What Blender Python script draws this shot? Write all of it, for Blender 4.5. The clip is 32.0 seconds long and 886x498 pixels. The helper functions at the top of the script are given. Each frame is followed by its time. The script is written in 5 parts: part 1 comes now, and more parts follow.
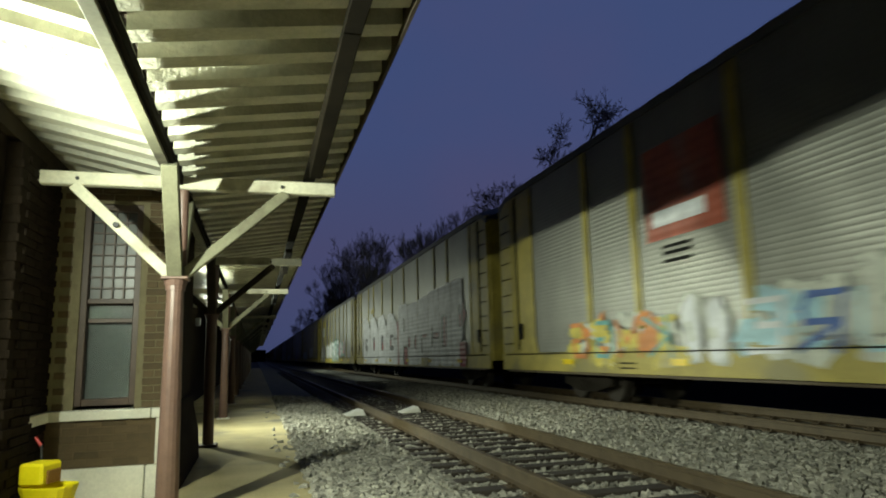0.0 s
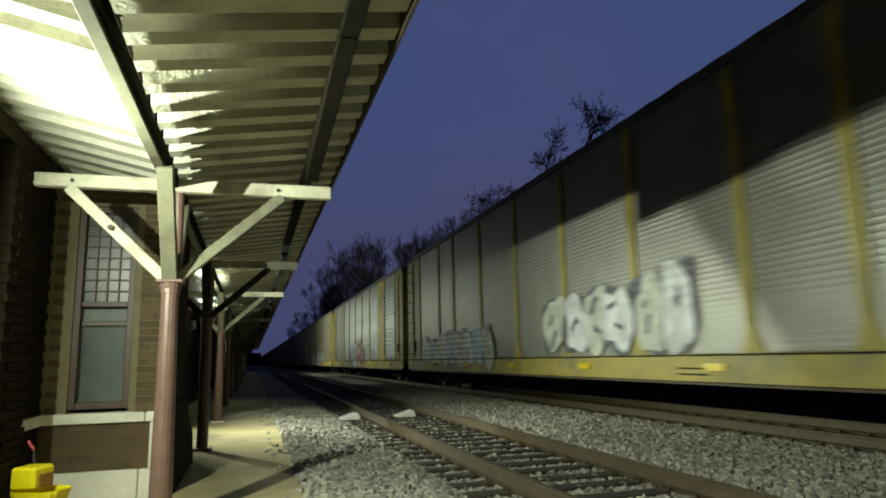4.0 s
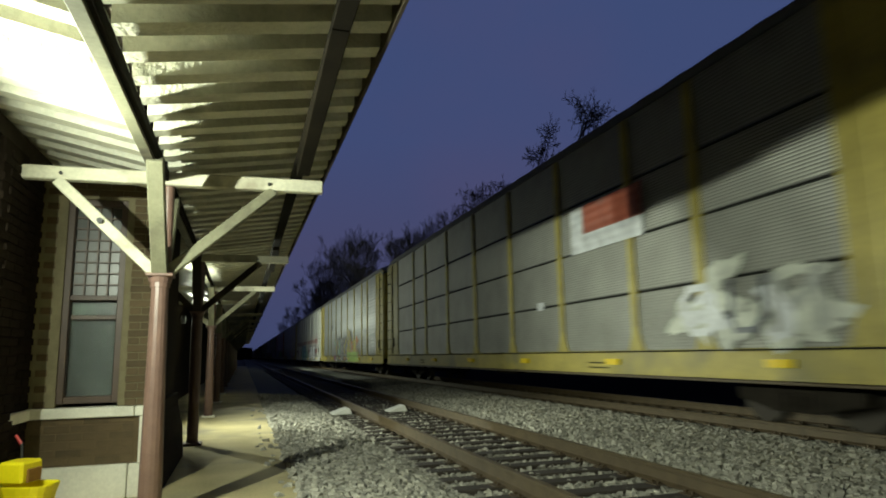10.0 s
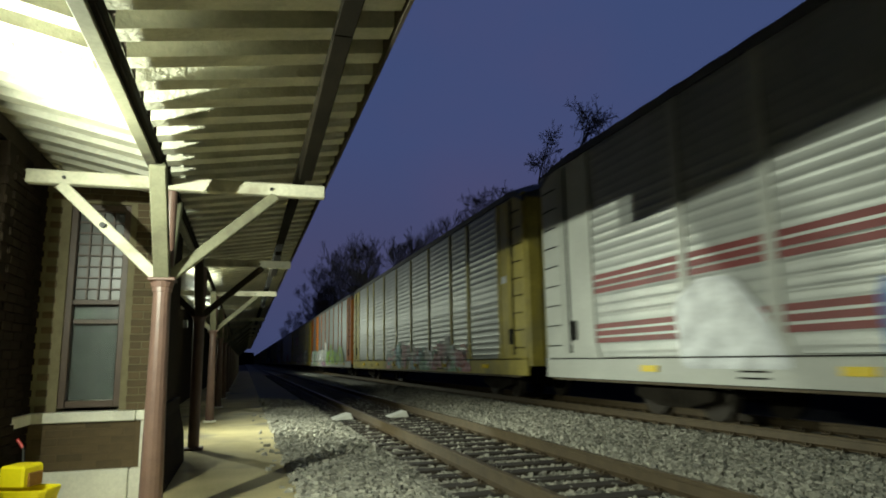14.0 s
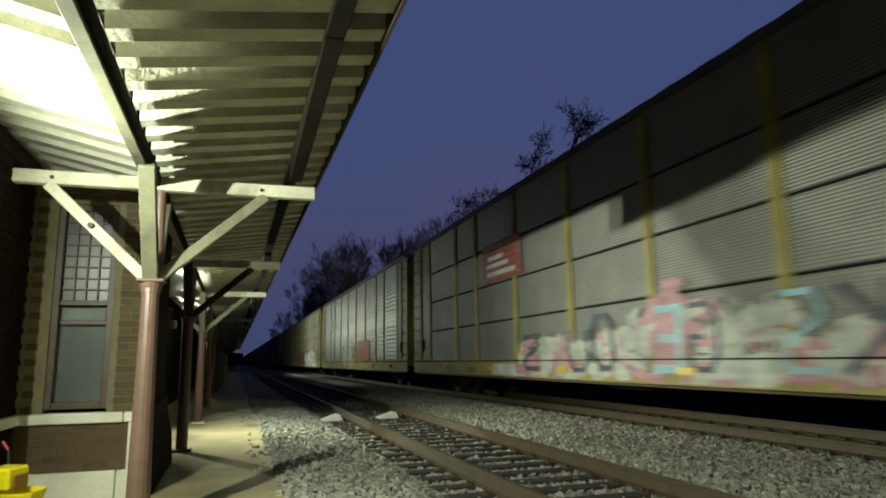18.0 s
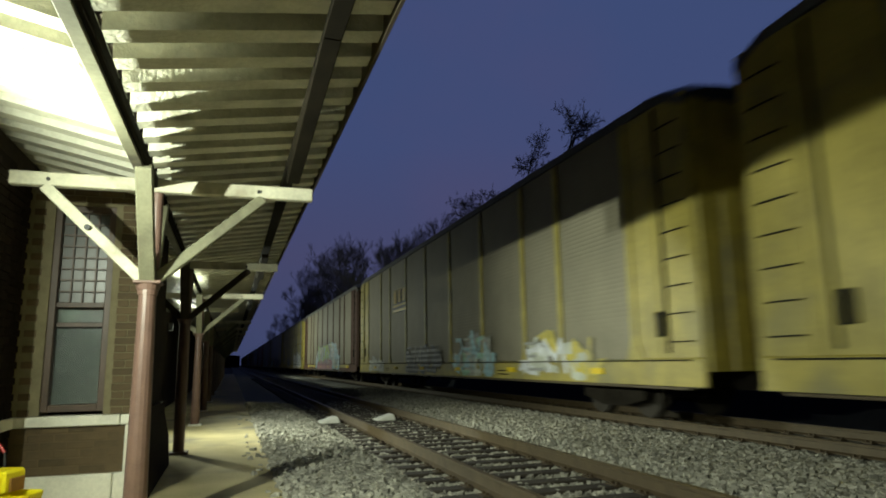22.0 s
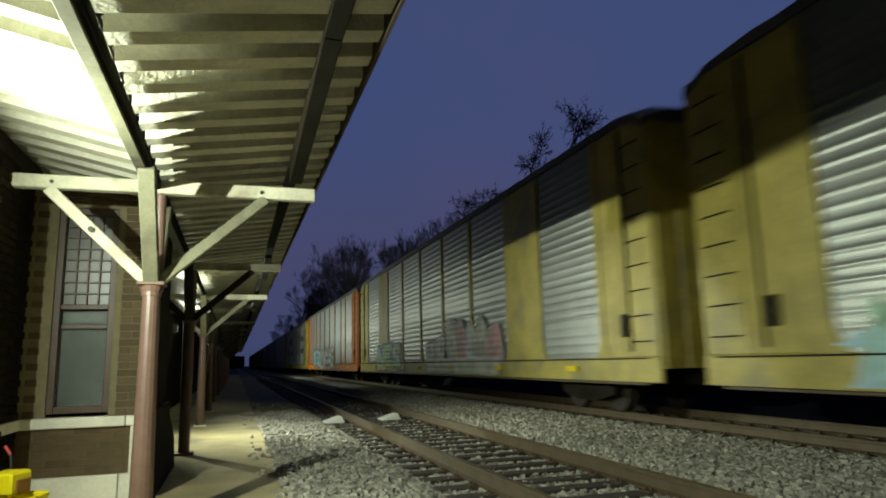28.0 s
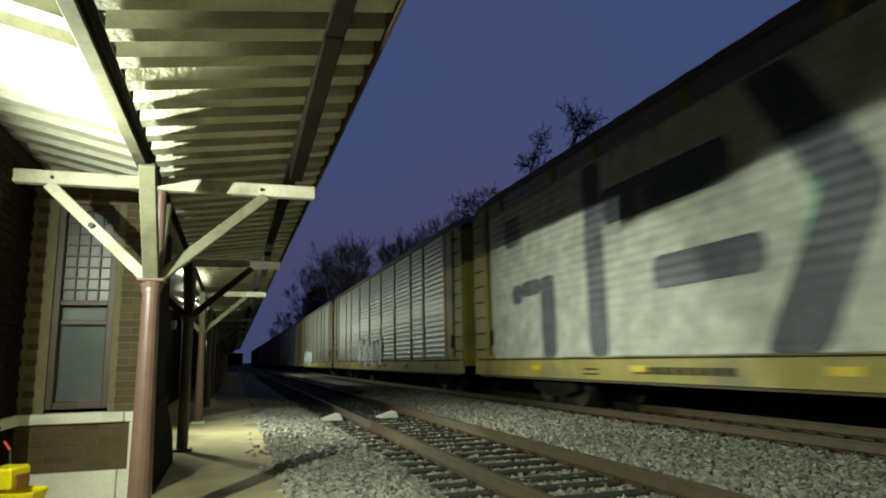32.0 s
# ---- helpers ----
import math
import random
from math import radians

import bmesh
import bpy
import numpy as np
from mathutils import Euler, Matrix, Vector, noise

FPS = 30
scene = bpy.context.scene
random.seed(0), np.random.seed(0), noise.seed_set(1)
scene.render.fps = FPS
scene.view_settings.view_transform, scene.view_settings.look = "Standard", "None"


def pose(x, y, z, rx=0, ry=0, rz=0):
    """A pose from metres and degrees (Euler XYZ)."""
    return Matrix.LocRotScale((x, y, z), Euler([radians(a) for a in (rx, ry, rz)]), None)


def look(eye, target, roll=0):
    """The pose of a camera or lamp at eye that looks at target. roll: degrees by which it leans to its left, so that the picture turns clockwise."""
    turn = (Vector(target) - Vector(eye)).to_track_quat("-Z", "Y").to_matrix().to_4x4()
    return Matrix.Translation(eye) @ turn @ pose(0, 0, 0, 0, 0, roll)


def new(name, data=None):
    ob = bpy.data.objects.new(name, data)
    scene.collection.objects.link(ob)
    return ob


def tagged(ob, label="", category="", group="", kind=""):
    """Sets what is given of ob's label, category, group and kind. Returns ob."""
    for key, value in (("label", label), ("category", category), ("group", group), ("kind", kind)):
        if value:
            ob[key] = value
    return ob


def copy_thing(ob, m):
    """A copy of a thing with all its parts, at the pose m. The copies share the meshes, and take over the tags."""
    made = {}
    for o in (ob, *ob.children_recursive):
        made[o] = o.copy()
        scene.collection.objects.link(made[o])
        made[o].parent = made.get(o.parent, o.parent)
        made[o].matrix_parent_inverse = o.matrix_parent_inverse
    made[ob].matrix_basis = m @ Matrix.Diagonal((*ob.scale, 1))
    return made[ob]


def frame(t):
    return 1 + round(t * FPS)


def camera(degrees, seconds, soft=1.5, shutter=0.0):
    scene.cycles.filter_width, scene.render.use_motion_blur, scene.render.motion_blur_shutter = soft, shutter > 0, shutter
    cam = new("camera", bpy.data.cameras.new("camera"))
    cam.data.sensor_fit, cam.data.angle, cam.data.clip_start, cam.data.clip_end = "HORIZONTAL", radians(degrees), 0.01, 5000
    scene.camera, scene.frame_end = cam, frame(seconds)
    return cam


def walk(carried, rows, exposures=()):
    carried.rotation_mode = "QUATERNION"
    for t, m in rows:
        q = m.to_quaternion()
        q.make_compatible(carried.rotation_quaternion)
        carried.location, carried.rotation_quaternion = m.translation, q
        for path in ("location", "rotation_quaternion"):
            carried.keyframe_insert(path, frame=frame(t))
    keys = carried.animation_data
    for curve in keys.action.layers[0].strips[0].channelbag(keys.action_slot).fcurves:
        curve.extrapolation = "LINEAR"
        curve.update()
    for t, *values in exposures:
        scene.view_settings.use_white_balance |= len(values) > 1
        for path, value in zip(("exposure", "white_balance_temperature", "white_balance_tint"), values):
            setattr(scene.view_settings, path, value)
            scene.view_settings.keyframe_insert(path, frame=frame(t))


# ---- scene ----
from itertools import product

cam = camera(68.47, 32.0, soft=1.9, shutter=0.4)
# seconds, x, y, z in metres, then tilt, heading and lean in degrees
PATH = (
    (0, -0.011, -0.004, 1.169, 9.25, 16.00, -1.40), (0.5, -0.008, -0.001, 1.173, 9.28, 15.92, -1.36), (1, -0.007, -0.000, 1.170, 9.38, 15.91, -1.35),
    (1.5, -0.009, -0.004, 1.173, 9.46, 16.00, -1.26), (2, -0.010, -0.002, 1.174, 9.44, 16.04, -1.31), (2.5, -0.009, -0.000, 1.175, 9.48, 16.04, -1.29),
    (3, -0.007, -0.002, 1.175, 9.48, 16.11, -1.31), (3.5, -0.009, 0.001, 1.173, 9.57, 16.25, -1.30), (5.5, -0.005, -0.001, 1.175, 9.43, 16.49, -1.13),
    (6, -0.004, 0.003, 1.167, 9.41, 16.55, -1.25), (6.5, -0.002, 0.000, 1.175, 9.37, 16.60, -1.12), (7, -0.002, -0.001, 1.173, 9.44, 16.73, -1.06),
    (7.5, -0.003, -0.001, 1.177, 9.38, 16.84, -1.02), (8, -0.006, 0.005, 1.170, 9.29, 16.99, -1.08), (8.5, -0.003, 0.003, 1.166, 9.19, 17.07, -1.24),
    (9, 0.000, 0.000, 1.170, 9.08, 17.08, -1.30), (9.5, -0.002, 0.001, 1.171, 9.06, 17.07, -1.24), (10, -0.005, 0.008, 1.171, 9.12, 17.06, -1.11),
    (10.5, -0.003, -0.000, 1.176, 9.11, 17.02, -0.89), (11, -0.002, 0.004, 1.171, 9.16, 16.99, -0.93), (11.5, -0.002, -0.001, 1.176, 9.22, 16.94, -0.84),
    (12, -0.002, -0.003, 1.172, 9.32, 16.93, -0.86), (12.5, -0.005, 0.001, 1.175, 9.40, 16.91, -0.95), (13, 0.000, 0.005, 1.171, 9.43, 16.85, -1.07),
    (13.5, -0.001, 0.008, 1.176, 9.49, 16.84, -0.88), (14, -0.003, 0.002, 1.169, 9.61, 16.88, -0.90), (14.5, -0.002, 0.005, 1.176, 9.66, 16.96, -0.87),
    (16.5, -0.000, 0.008, 1.181, 9.68, 17.43, -0.72), (17, 0.004, 0.000, 1.179, 9.63, 17.57, -0.87), (17.5, -0.000, 0.000, 1.176, 9.64, 17.69, -0.89),
    (18, -0.003, 0.001, 1.178, 9.68, 17.72, -0.77), (18.5, -0.000, -0.000, 1.178, 9.72, 17.69, -0.85), (19, -0.004, 0.000, 1.175, 9.69, 17.73, -0.98),
    (19.5, -0.004, -0.001, 1.175, 9.76, 17.72, -0.99), (20, -0.007, 0.001, 1.174, 9.85, 17.69, -0.83), (20.5, -0.001, 0.003, 1.176, 9.90, 17.71, -0.75),
    (21, -0.003, 0.000, 1.178, 9.87, 17.83, -0.72), (21.5, -0.003, 0.005, 1.177, 9.86, 17.92, -0.86), (22, -0.007, 0.002, 1.174, 9.84, 17.99, -0.91),
    (22.5, -0.002, -0.000, 1.175, 9.93, 17.95, -0.85), (23, -0.005, 0.005, 1.177, 9.99, 17.93, -0.82), (23.5, -0.004, 0.003, 1.173, 9.97, 17.90, -1.01),
    (24, -0.008, -0.004, 1.176, 9.96, 17.91, -1.02), (24.5, -0.008, -0.000, 1.172, 9.98, 17.90, -1.11), (25, -0.010, -0.002, 1.170, 10.00, 17.90, -1.16),
    (25.5, -0.004, -0.001, 1.175, 10.05, 17.87, -1.08), (27.5, -0.008, 0.000, 1.170, 9.73, 17.80, -1.45), (28, -0.003, 0.001, 1.173, 9.77, 17.69, -1.34),
    (28.5, -0.003, -0.005, 1.175, 9.79, 17.67, -1.17), (29, -0.005, -0.005, 1.176, 9.77, 17.77, -1.38), (29.5, -0.006, -0.007, 1.171, 9.81, 17.84, -1.45),
    (30, -0.001, 0.002, 1.175, 9.73, 17.80, -1.33), (30.5, -0.003, 0.002, 1.178, 9.71, 17.78, -1.07), (31, -0.005, -0.000, 1.184, 9.67, 17.72, -0.96),
    (31.5, -0.008, -0.003, 1.172, 9.69, 17.76, -1.04), (32, -0.011, -0.008, 1.171, 9.63, 17.78, -0.97),
)
walk(cam, [(t, pose(x, y, z, 90 + tilt, 0, -head) @ pose(0, 0, 0, 0, 0, lean)) for t, x, y, z, tilt, head, lean in PATH],
     exposures=[(0, 0.0), (32, 0.0)])

# ---- light ----
world = bpy.data.worlds.new("dusk")
scene.world = world
world.use_nodes = True
wn, wl = world.node_tree.nodes, world.node_tree.links
wn.clear()
w_out, w_bg = wn.new("ShaderNodeOutputWorld"), wn.new("ShaderNodeBackground")
w_co, w_sep, w_ramp = wn.new("ShaderNodeTexCoord"), wn.new("ShaderNodeSeparateXYZ"), wn.new("ShaderNodeValToRGB")
w_noise, w_mix = wn.new("ShaderNodeTexNoise"), wn.new("ShaderNodeMix")
w_mix.data_type, w_mix.blend_type = "RGBA", "MIX"
wl.new(w_co.outputs["Generated"], w_sep.inputs[0])
wl.new(w_sep.outputs["Z"], w_ramp.inputs[0])
wl.new(w_co.outputs["Generated"], w_noise.inputs["Vector"])
w_noise.inputs["Scale"].default_value, w_noise.inputs["Detail"].default_value = 2.2, 5
ramp = w_ramp.color_ramp
ramp.elements[0].position, ramp.elements[0].color = 0.0, (0.037, 0.048, 0.115, 1)
ramp.elements[1].position, ramp.elements[1].color = 0.75, (0.033, 0.057, 0.146, 1)
for at, col in ((0.16, (0.048, 0.051, 0.116, 1)), (0.32, (0.040, 0.056, 0.138, 1))):
    ramp.elements.new(at).color = col
w_cloud = wn.new("ShaderNodeMapRange")
w_cloud.inputs["From Min"].default_value, w_cloud.inputs["From Max"].default_value = 0.48, 0.75
w_cloud.inputs["To Max"].default_value = 0.28
wl.new(w_noise.outputs["Fac"], w_cloud.inputs["Value"])
wl.new(w_cloud.outputs["Result"], w_mix.inputs["Factor"])
wl.new(w_ramp.outputs["Color"], w_mix.inputs["A"])
w_mix.inputs["B"].default_value = (0.085, 0.055, 0.115, 1)
# the afterglow lies beyond the railway; the sky behind the platform is darker
w_dot, w_side = wn.new("ShaderNodeVectorMath"), wn.new("ShaderNodeMapRange")
w_dot.operation = "DOT_PRODUCT"
w_dot.inputs[1].default_value = (0.62, 0.75, 0.2)
wl.new(w_co.outputs["Generated"], w_dot.inputs[0])
wl.new(w_dot.outputs["Value"], w_side.inputs["Value"])
w_side.inputs["From Min"].default_value, w_side.inputs["From Max"].default_value = 0.45, 0.78
w_side.inputs["To Min"].default_value, w_side.inputs["To Max"].default_value = 0.02, 1.25
wl.new(w_mix.outputs["Result"], w_bg.inputs["Color"])
wl.new(w_side.outputs["Result"], w_bg.inputs["Strength"])
wl.new(w_bg.outputs[0], w_out.inputs[0])

LAMP_WHITE = (0.91, 1.0, 0.79)
WALL_X = -1.75
# watts by y; -4.36 is assumed from even spacing, 41 and 66 are added
LAMP_WATTS = {-4.36: 6, 3.62: 205, 11.8: 190, 20.45: 75, 41.0: 300, 66.0: 760}
AIM = {11.8: (4.0, -0.9), 20.45: (8.9, 0.3)}  # sideways and down from the lamp, where it differs from the rest
LAMPS_Y = tuple(LAMP_WATTS)
LAMP_Z = 2.30


def lamp_height(y):
    """The far floodlights, on the wall above the canopy roof, are unseen and added to light the distant cars."""
    return 4.6 if y > 30 else LAMP_Z


def station_light(y, watts):
    """A flat floodlight on the wall that throws its light out and down over the tracks."""
    data = bpy.data.lights.new("wall_lamp_light", "AREA")
    data.shape, data.size, data.size_y = "RECTANGLE", 0.04, 0.05
    data.energy, data.color = watts, LAMP_WHITE
    data.spread = math.radians({11.8: 140, 20.45: 75}.get(y, 180))
    run, fall = AIM.get(y, (4.6, -1.25 if y > 30 else -0.8))
    z = lamp_height(y)
    new("wall_lamp_light", data).matrix_basis = look((WALL_X + 0.13, y, z), (WALL_X + 0.13 + run, y + {3.62: 0.5, 20.45: -11.4}.get(y, 0), z + fall))


for lamp_y in LAMPS_Y:
    station_light(lamp_y, LAMP_WATTS[lamp_y])


# ---- materials ----
def mat(name, color, rough=0.7, metal=0.0, scale=6.0, vary=0.25, fine=60.0, bump=0.25, dist=0.004, stain=None, stain_at=0.55, island=0.0, rnd=0.0, coat=0.0, stretch=None):
    """A surface with broad stains, fine grain and a little relief, at real size."""
    m = bpy.data.materials.new(name)
    m.use_nodes = True
    n, l = m.node_tree.nodes, m.node_tree.links
    b = n["Principled BSDF"]
    co = n.new("ShaderNodeTexCoord")
    src = co.outputs["Object"]
    if stretch:
        mp = n.new("ShaderNodeMapping")
        mp.inputs["Scale"].default_value = stretch
        l.new(src, mp.inputs["Vector"])
        src = mp.outputs["Vector"]
    big, small = n.new("ShaderNodeTexNoise"), n.new("ShaderNodeTexNoise")
    for node, s, d in ((big, scale, 5), (small, fine, 3)):
        node.inputs["Scale"].default_value, node.inputs["Detail"].default_value = s, d
        l.new(src, node.inputs["Vector"])
    add = n.new("ShaderNodeMath")
    add.operation = "MULTIPLY_ADD"
    l.new(small.outputs["Fac"], add.inputs[0])
    add.inputs[1].default_value = 0.5
    l.new(big.outputs["Fac"], add.inputs[2])
    last = add.outputs[0]
    for amount, node in ((island, "ShaderNodeNewGeometry"), (rnd, "ShaderNodeObjectInfo")):
        if amount:
            g, ma = n.new(node), n.new("ShaderNodeMath")
            ma.operation = "MULTIPLY_ADD"
            l.new(g.outputs["Random Per Island" if node.endswith("Geometry") else "Random"], ma.inputs[0])
            ma.inputs[1].default_value = amount
            l.new(last, ma.inputs[2])
            last = ma.outputs[0]
    rg = n.new("ShaderNodeMapRange")
    rg.inputs["From Min"].default_value, rg.inputs["From Max"].default_value = 0.45, 1.05 + island + rnd
    rg.inputs["To Min"].default_value, rg.inputs["To Max"].default_value = 1 - vary, 1 + vary
    l.new(last, rg.inputs["Value"])
    hue = n.new("ShaderNodeVectorMath")
    hue.operation = "SCALE"
    hue.inputs[0].default_value = color
    l.new(rg.outputs["Result"], hue.inputs["Scale"])
    out = hue.outputs[0]
    if stain:
        st, mr, mx = n.new("ShaderNodeTexNoise"), n.new("ShaderNodeMapRange"), n.new("ShaderNodeMix")
        st.inputs["Scale"].default_value, st.inputs["Detail"].default_value = scale * 0.45, 8
        l.new(src, st.inputs["Vector"])
        l.new(st.outputs["Fac"], mr.inputs["Value"])
        mr.inputs["From Min"].default_value, mr.inputs["From Max"].default_value = stain_at, stain_at + 0.14
        mx.data_type = "RGBA"
        l.new(mr.outputs["Result"], mx.inputs["Factor"])
        l.new(out, mx.inputs["A"])
        mx.inputs["B"].default_value = (*stain, 1)
        out = mx.outputs["Result"]
    l.new(out, b.inputs["Base Color"])
    b.inputs["Roughness"].default_value, b.inputs["Metallic"].default_value = rough, metal
    b.inputs["Coat Weight"].default_value = coat
    if bump:
        bp = n.new("ShaderNodeBump")
        bp.inputs["Strength"].default_value, bp.inputs["Distance"].default_value = bump, dist
        l.new(add.outputs[0], bp.inputs["Height"])
        l.new(bp.outputs["Normal"], b.inputs["Normal"])
    return m


def glow(name, color, strength):
    m = bpy.data.materials.new(name)
    m.use_nodes = True
    b = m.node_tree.nodes["Principled BSDF"]
    b.inputs["Base Color"].default_value = (*color, 1)
    b.inputs["Emission Color"].default_value = (*color, 1)
    b.inputs["Emission Strength"].default_value = strength
    return m


M_CONCRETE = mat("concrete", (0.46, 0.39, 0.21), 0.85, scale=1.3, vary=0.3, fine=40, bump=0.3, stain=(0.22, 0.20, 0.15), stain_at=0.56)
M_STONE = mat("limestone", (0.78, 0.76, 0.66), 0.8, scale=3, vary=0.18, fine=50, bump=0.3, stain=(0.36, 0.34, 0.27), stain_at=0.6)
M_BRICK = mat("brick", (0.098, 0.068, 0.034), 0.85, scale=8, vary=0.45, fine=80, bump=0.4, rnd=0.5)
M_MORTAR = mat("mortar", (0.18, 0.155, 0.09), 0.95, scale=10, vary=0.2, fine=90)
# brick darkened to stand in for the shade on the wall and bay side
M_SHADED_BRICK = mat("shaded_brick", (0.017, 0.012, 0.008), 0.9, scale=5, vary=0.35, fine=60, bump=0.5, rnd=0.4)
M_DECK = mat("painted_metal_deck", (0.43, 0.42, 0.33), 0.5, scale=5, vary=0.22, fine=34, bump=1.0, dist=0.018, stain=(0.22, 0.21, 0.15), stain_at=0.62)
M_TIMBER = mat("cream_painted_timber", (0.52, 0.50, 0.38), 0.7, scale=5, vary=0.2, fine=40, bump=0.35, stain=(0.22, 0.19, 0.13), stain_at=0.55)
# the cream timber again, darkened for faces that catch less light
M_TIMBER_SHADE = mat("shaded_olive_timber", (0.17, 0.165, 0.105), 0.75, scale=5, vary=0.25, fine=40, bump=0.35, stain=(0.08, 0.07, 0.05), stain_at=0.55)
M_BEAM_DARK = mat("weathered_timber", (0.045, 0.036, 0.026), 0.8, scale=5, vary=0.3, fine=50, bump=0.4)
# near-black timber, about a fifth of the weathered timber's value
M_EDGE_BEAM = mat("near_black_timber", (0.009, 0.007, 0.004), 0.9, scale=5, vary=0.4, fine=50, bump=0.4)
M_POST = mat("red_oxide_painted_iron", (0.165, 0.10, 0.08), 0.42, scale=9, vary=0.2, fine=80, bump=0.15, stain=(0.16, 0.075, 0.055), stain_at=0.62)
M_POST_DARK = mat("dark_painted_iron", (0.12, 0.07, 0.06), 0.5, scale=9, vary=0.2, fine=80, bump=0.15)
M_SASH = mat("brown_painted_wood", (0.085, 0.056, 0.042), 0.5, scale=7, vary=0.2, fine=60, bump=0.2)
M_BALLAST = mat("ballast_bed", (0.20, 0.20, 0.18), 0.95, scale=14, vary=0.6, fine=34, bump=1.0, dist=0.03)
M_STONES = mat("crushed_stone", (0.36, 0.345, 0.29), 0.85, scale=6, vary=0.7, fine=60, bump=0.3, island=0.9)
M_TIE = mat("creosoted_timber", (0.052, 0.042, 0.032), 0.85, scale=6, vary=0.35, fine=50, bump=0.5, rnd=0.3)
M_RAIL = mat("rusted_rail_steel", (0.095, 0.068, 0.035), 0.6, metal=0.1, scale=5, vary=0.25, fine=70, bump=0.25)
M_RAIL_TOP = mat("worn_rail_head", (0.15, 0.112, 0.055), 0.5, metal=0.3, scale=3, vary=0.2, fine=60, bump=0.1)
M_SIGN_WHITE = mat("white_enamel", (0.80, 0.79, 0.72), 0.5, scale=4, vary=0.1, fine=50, bump=0.1)
M_BUCKET = mat("yellow_plastic", (0.85, 0.72, 0.01), 0.4, scale=4, vary=0.08, fine=40, bump=0.05)
M_BUCKET_DARK = mat("brown_opening_slab", (0.25, 0.12, 0.02), 0.8, scale=8, vary=0.3, fine=90)
M_RED = mat("red_plastic", (0.45, 0.02, 0.015), 0.45, scale=4, vary=0.1)
M_BLACK = mat("black_rubber", (0.02, 0.02, 0.02), 0.6, scale=8, vary=0.2)
M_BARK = mat("winter_bark", (0.075, 0.07, 0.072), 0.9, scale=6, vary=0.3)
M_EARTH = mat("dark_ground", (0.085, 0.075, 0.055), 0.95, scale=0.6, vary=0.5, fine=12, bump=0.6, dist=0.04)
M_HILL = mat("wooded_hill", (0.02, 0.021, 0.024), 1.0, scale=0.3, vary=0.4, fine=4, bump=0.3)

M_GALV = mat("galvanised_steel", (0.345, 0.36, 0.34), 0.39, metal=0.6, scale=1.1, vary=0.22, fine=14, bump=0.08, stain=(0.36, 0.35, 0.32), stain_at=0.60)
M_ROWS = mat("weathered_grey_panel", (0.29, 0.29, 0.26), 0.5, metal=0.35, scale=0.9, vary=0.25, fine=12, bump=0.08, stain=(0.14, 0.135, 0.115), stain_at=0.54)
M_PANEL = mat("dull_galvanised_panel", (0.29, 0.29, 0.255), 0.45, metal=0.55, scale=0.9, vary=0.22, fine=12, bump=0.08, stain=(0.26, 0.25, 0.21), stain_at=0.58)
M_SILVER = mat("silver_car_paint", (0.42, 0.43, 0.41), 0.42, metal=0.35, scale=0.9, vary=0.2, fine=12, bump=0.08, stain=(0.38, 0.37, 0.33), stain_at=0.57)
M_TAN = mat("dusty_tan_panel", (0.26, 0.235, 0.165), 0.6, metal=0.2, scale=0.9, vary=0.2, fine=12, bump=0.08, stain=(0.2, 0.17, 0.12), stain_at=0.57)
M_WHITE = mat("white_car_paint", (0.52, 0.53, 0.49), 0.5, scale=0.8, vary=0.16, fine=12, bump=0.06, stain=(0.42, 0.40, 0.34), stain_at=0.6)
M_YELLOW = mat("yellow_car_paint", (0.42, 0.345, 0.07), 0.5, scale=1.6, vary=0.3, fine=14, bump=0.08, stain=(0.26, 0.23, 0.09), stain_at=0.52)
M_ORANGE = mat("orange_car_paint", (0.50, 0.15, 0.008), 0.62, scale=0.9, vary=0.2, fine=14, bump=0.08, stain=(0.32, 0.10, 0.03), stain_at=0.6)
M_BROWN = mat("brown_car_paint", (0.095, 0.045, 0.03), 0.75, scale=0.9, vary=0.22, fine=14, bump=0.08, stain=(0.09, 0.05, 0.035), stain_at=0.6)
M_MAROON = mat("maroon_stripe", (0.20, 0.035, 0.035), 0.5, scale=1.2, vary=0.2, fine=14)
M_ROOF = mat("weathered_car_roof", (0.15, 0.15, 0.15), 0.55, metal=0.3, scale=0.8, vary=0.25, fine=12)
M_UNDER = mat("grimy_underframe", (0.02, 0.017, 0.013), 0.95, scale=3, vary=0.4, fine=30, bump=0.3)
M_WHEEL = mat("wheel_steel", (0.035, 0.028, 0.02), 0.7, metal=0.2, scale=5, vary=0.3, fine=50)
M_REFLECT = mat("yellow_reflector", (0.85, 0.62, 0.01), 0.3, scale=3, vary=0.08, fine=30, bump=0)
M_DARKSEAM = mat("dark_seam", (0.018, 0.018, 0.016), 0.9, scale=3, vary=0.2)
for dull in (M_EDGE_BEAM, M_UNDER, M_SHADED_BRICK, M_DARKSEAM, M_BEAM_DARK, M_ROOF):
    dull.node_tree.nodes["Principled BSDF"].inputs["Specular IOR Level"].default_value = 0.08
PAINTS = {}


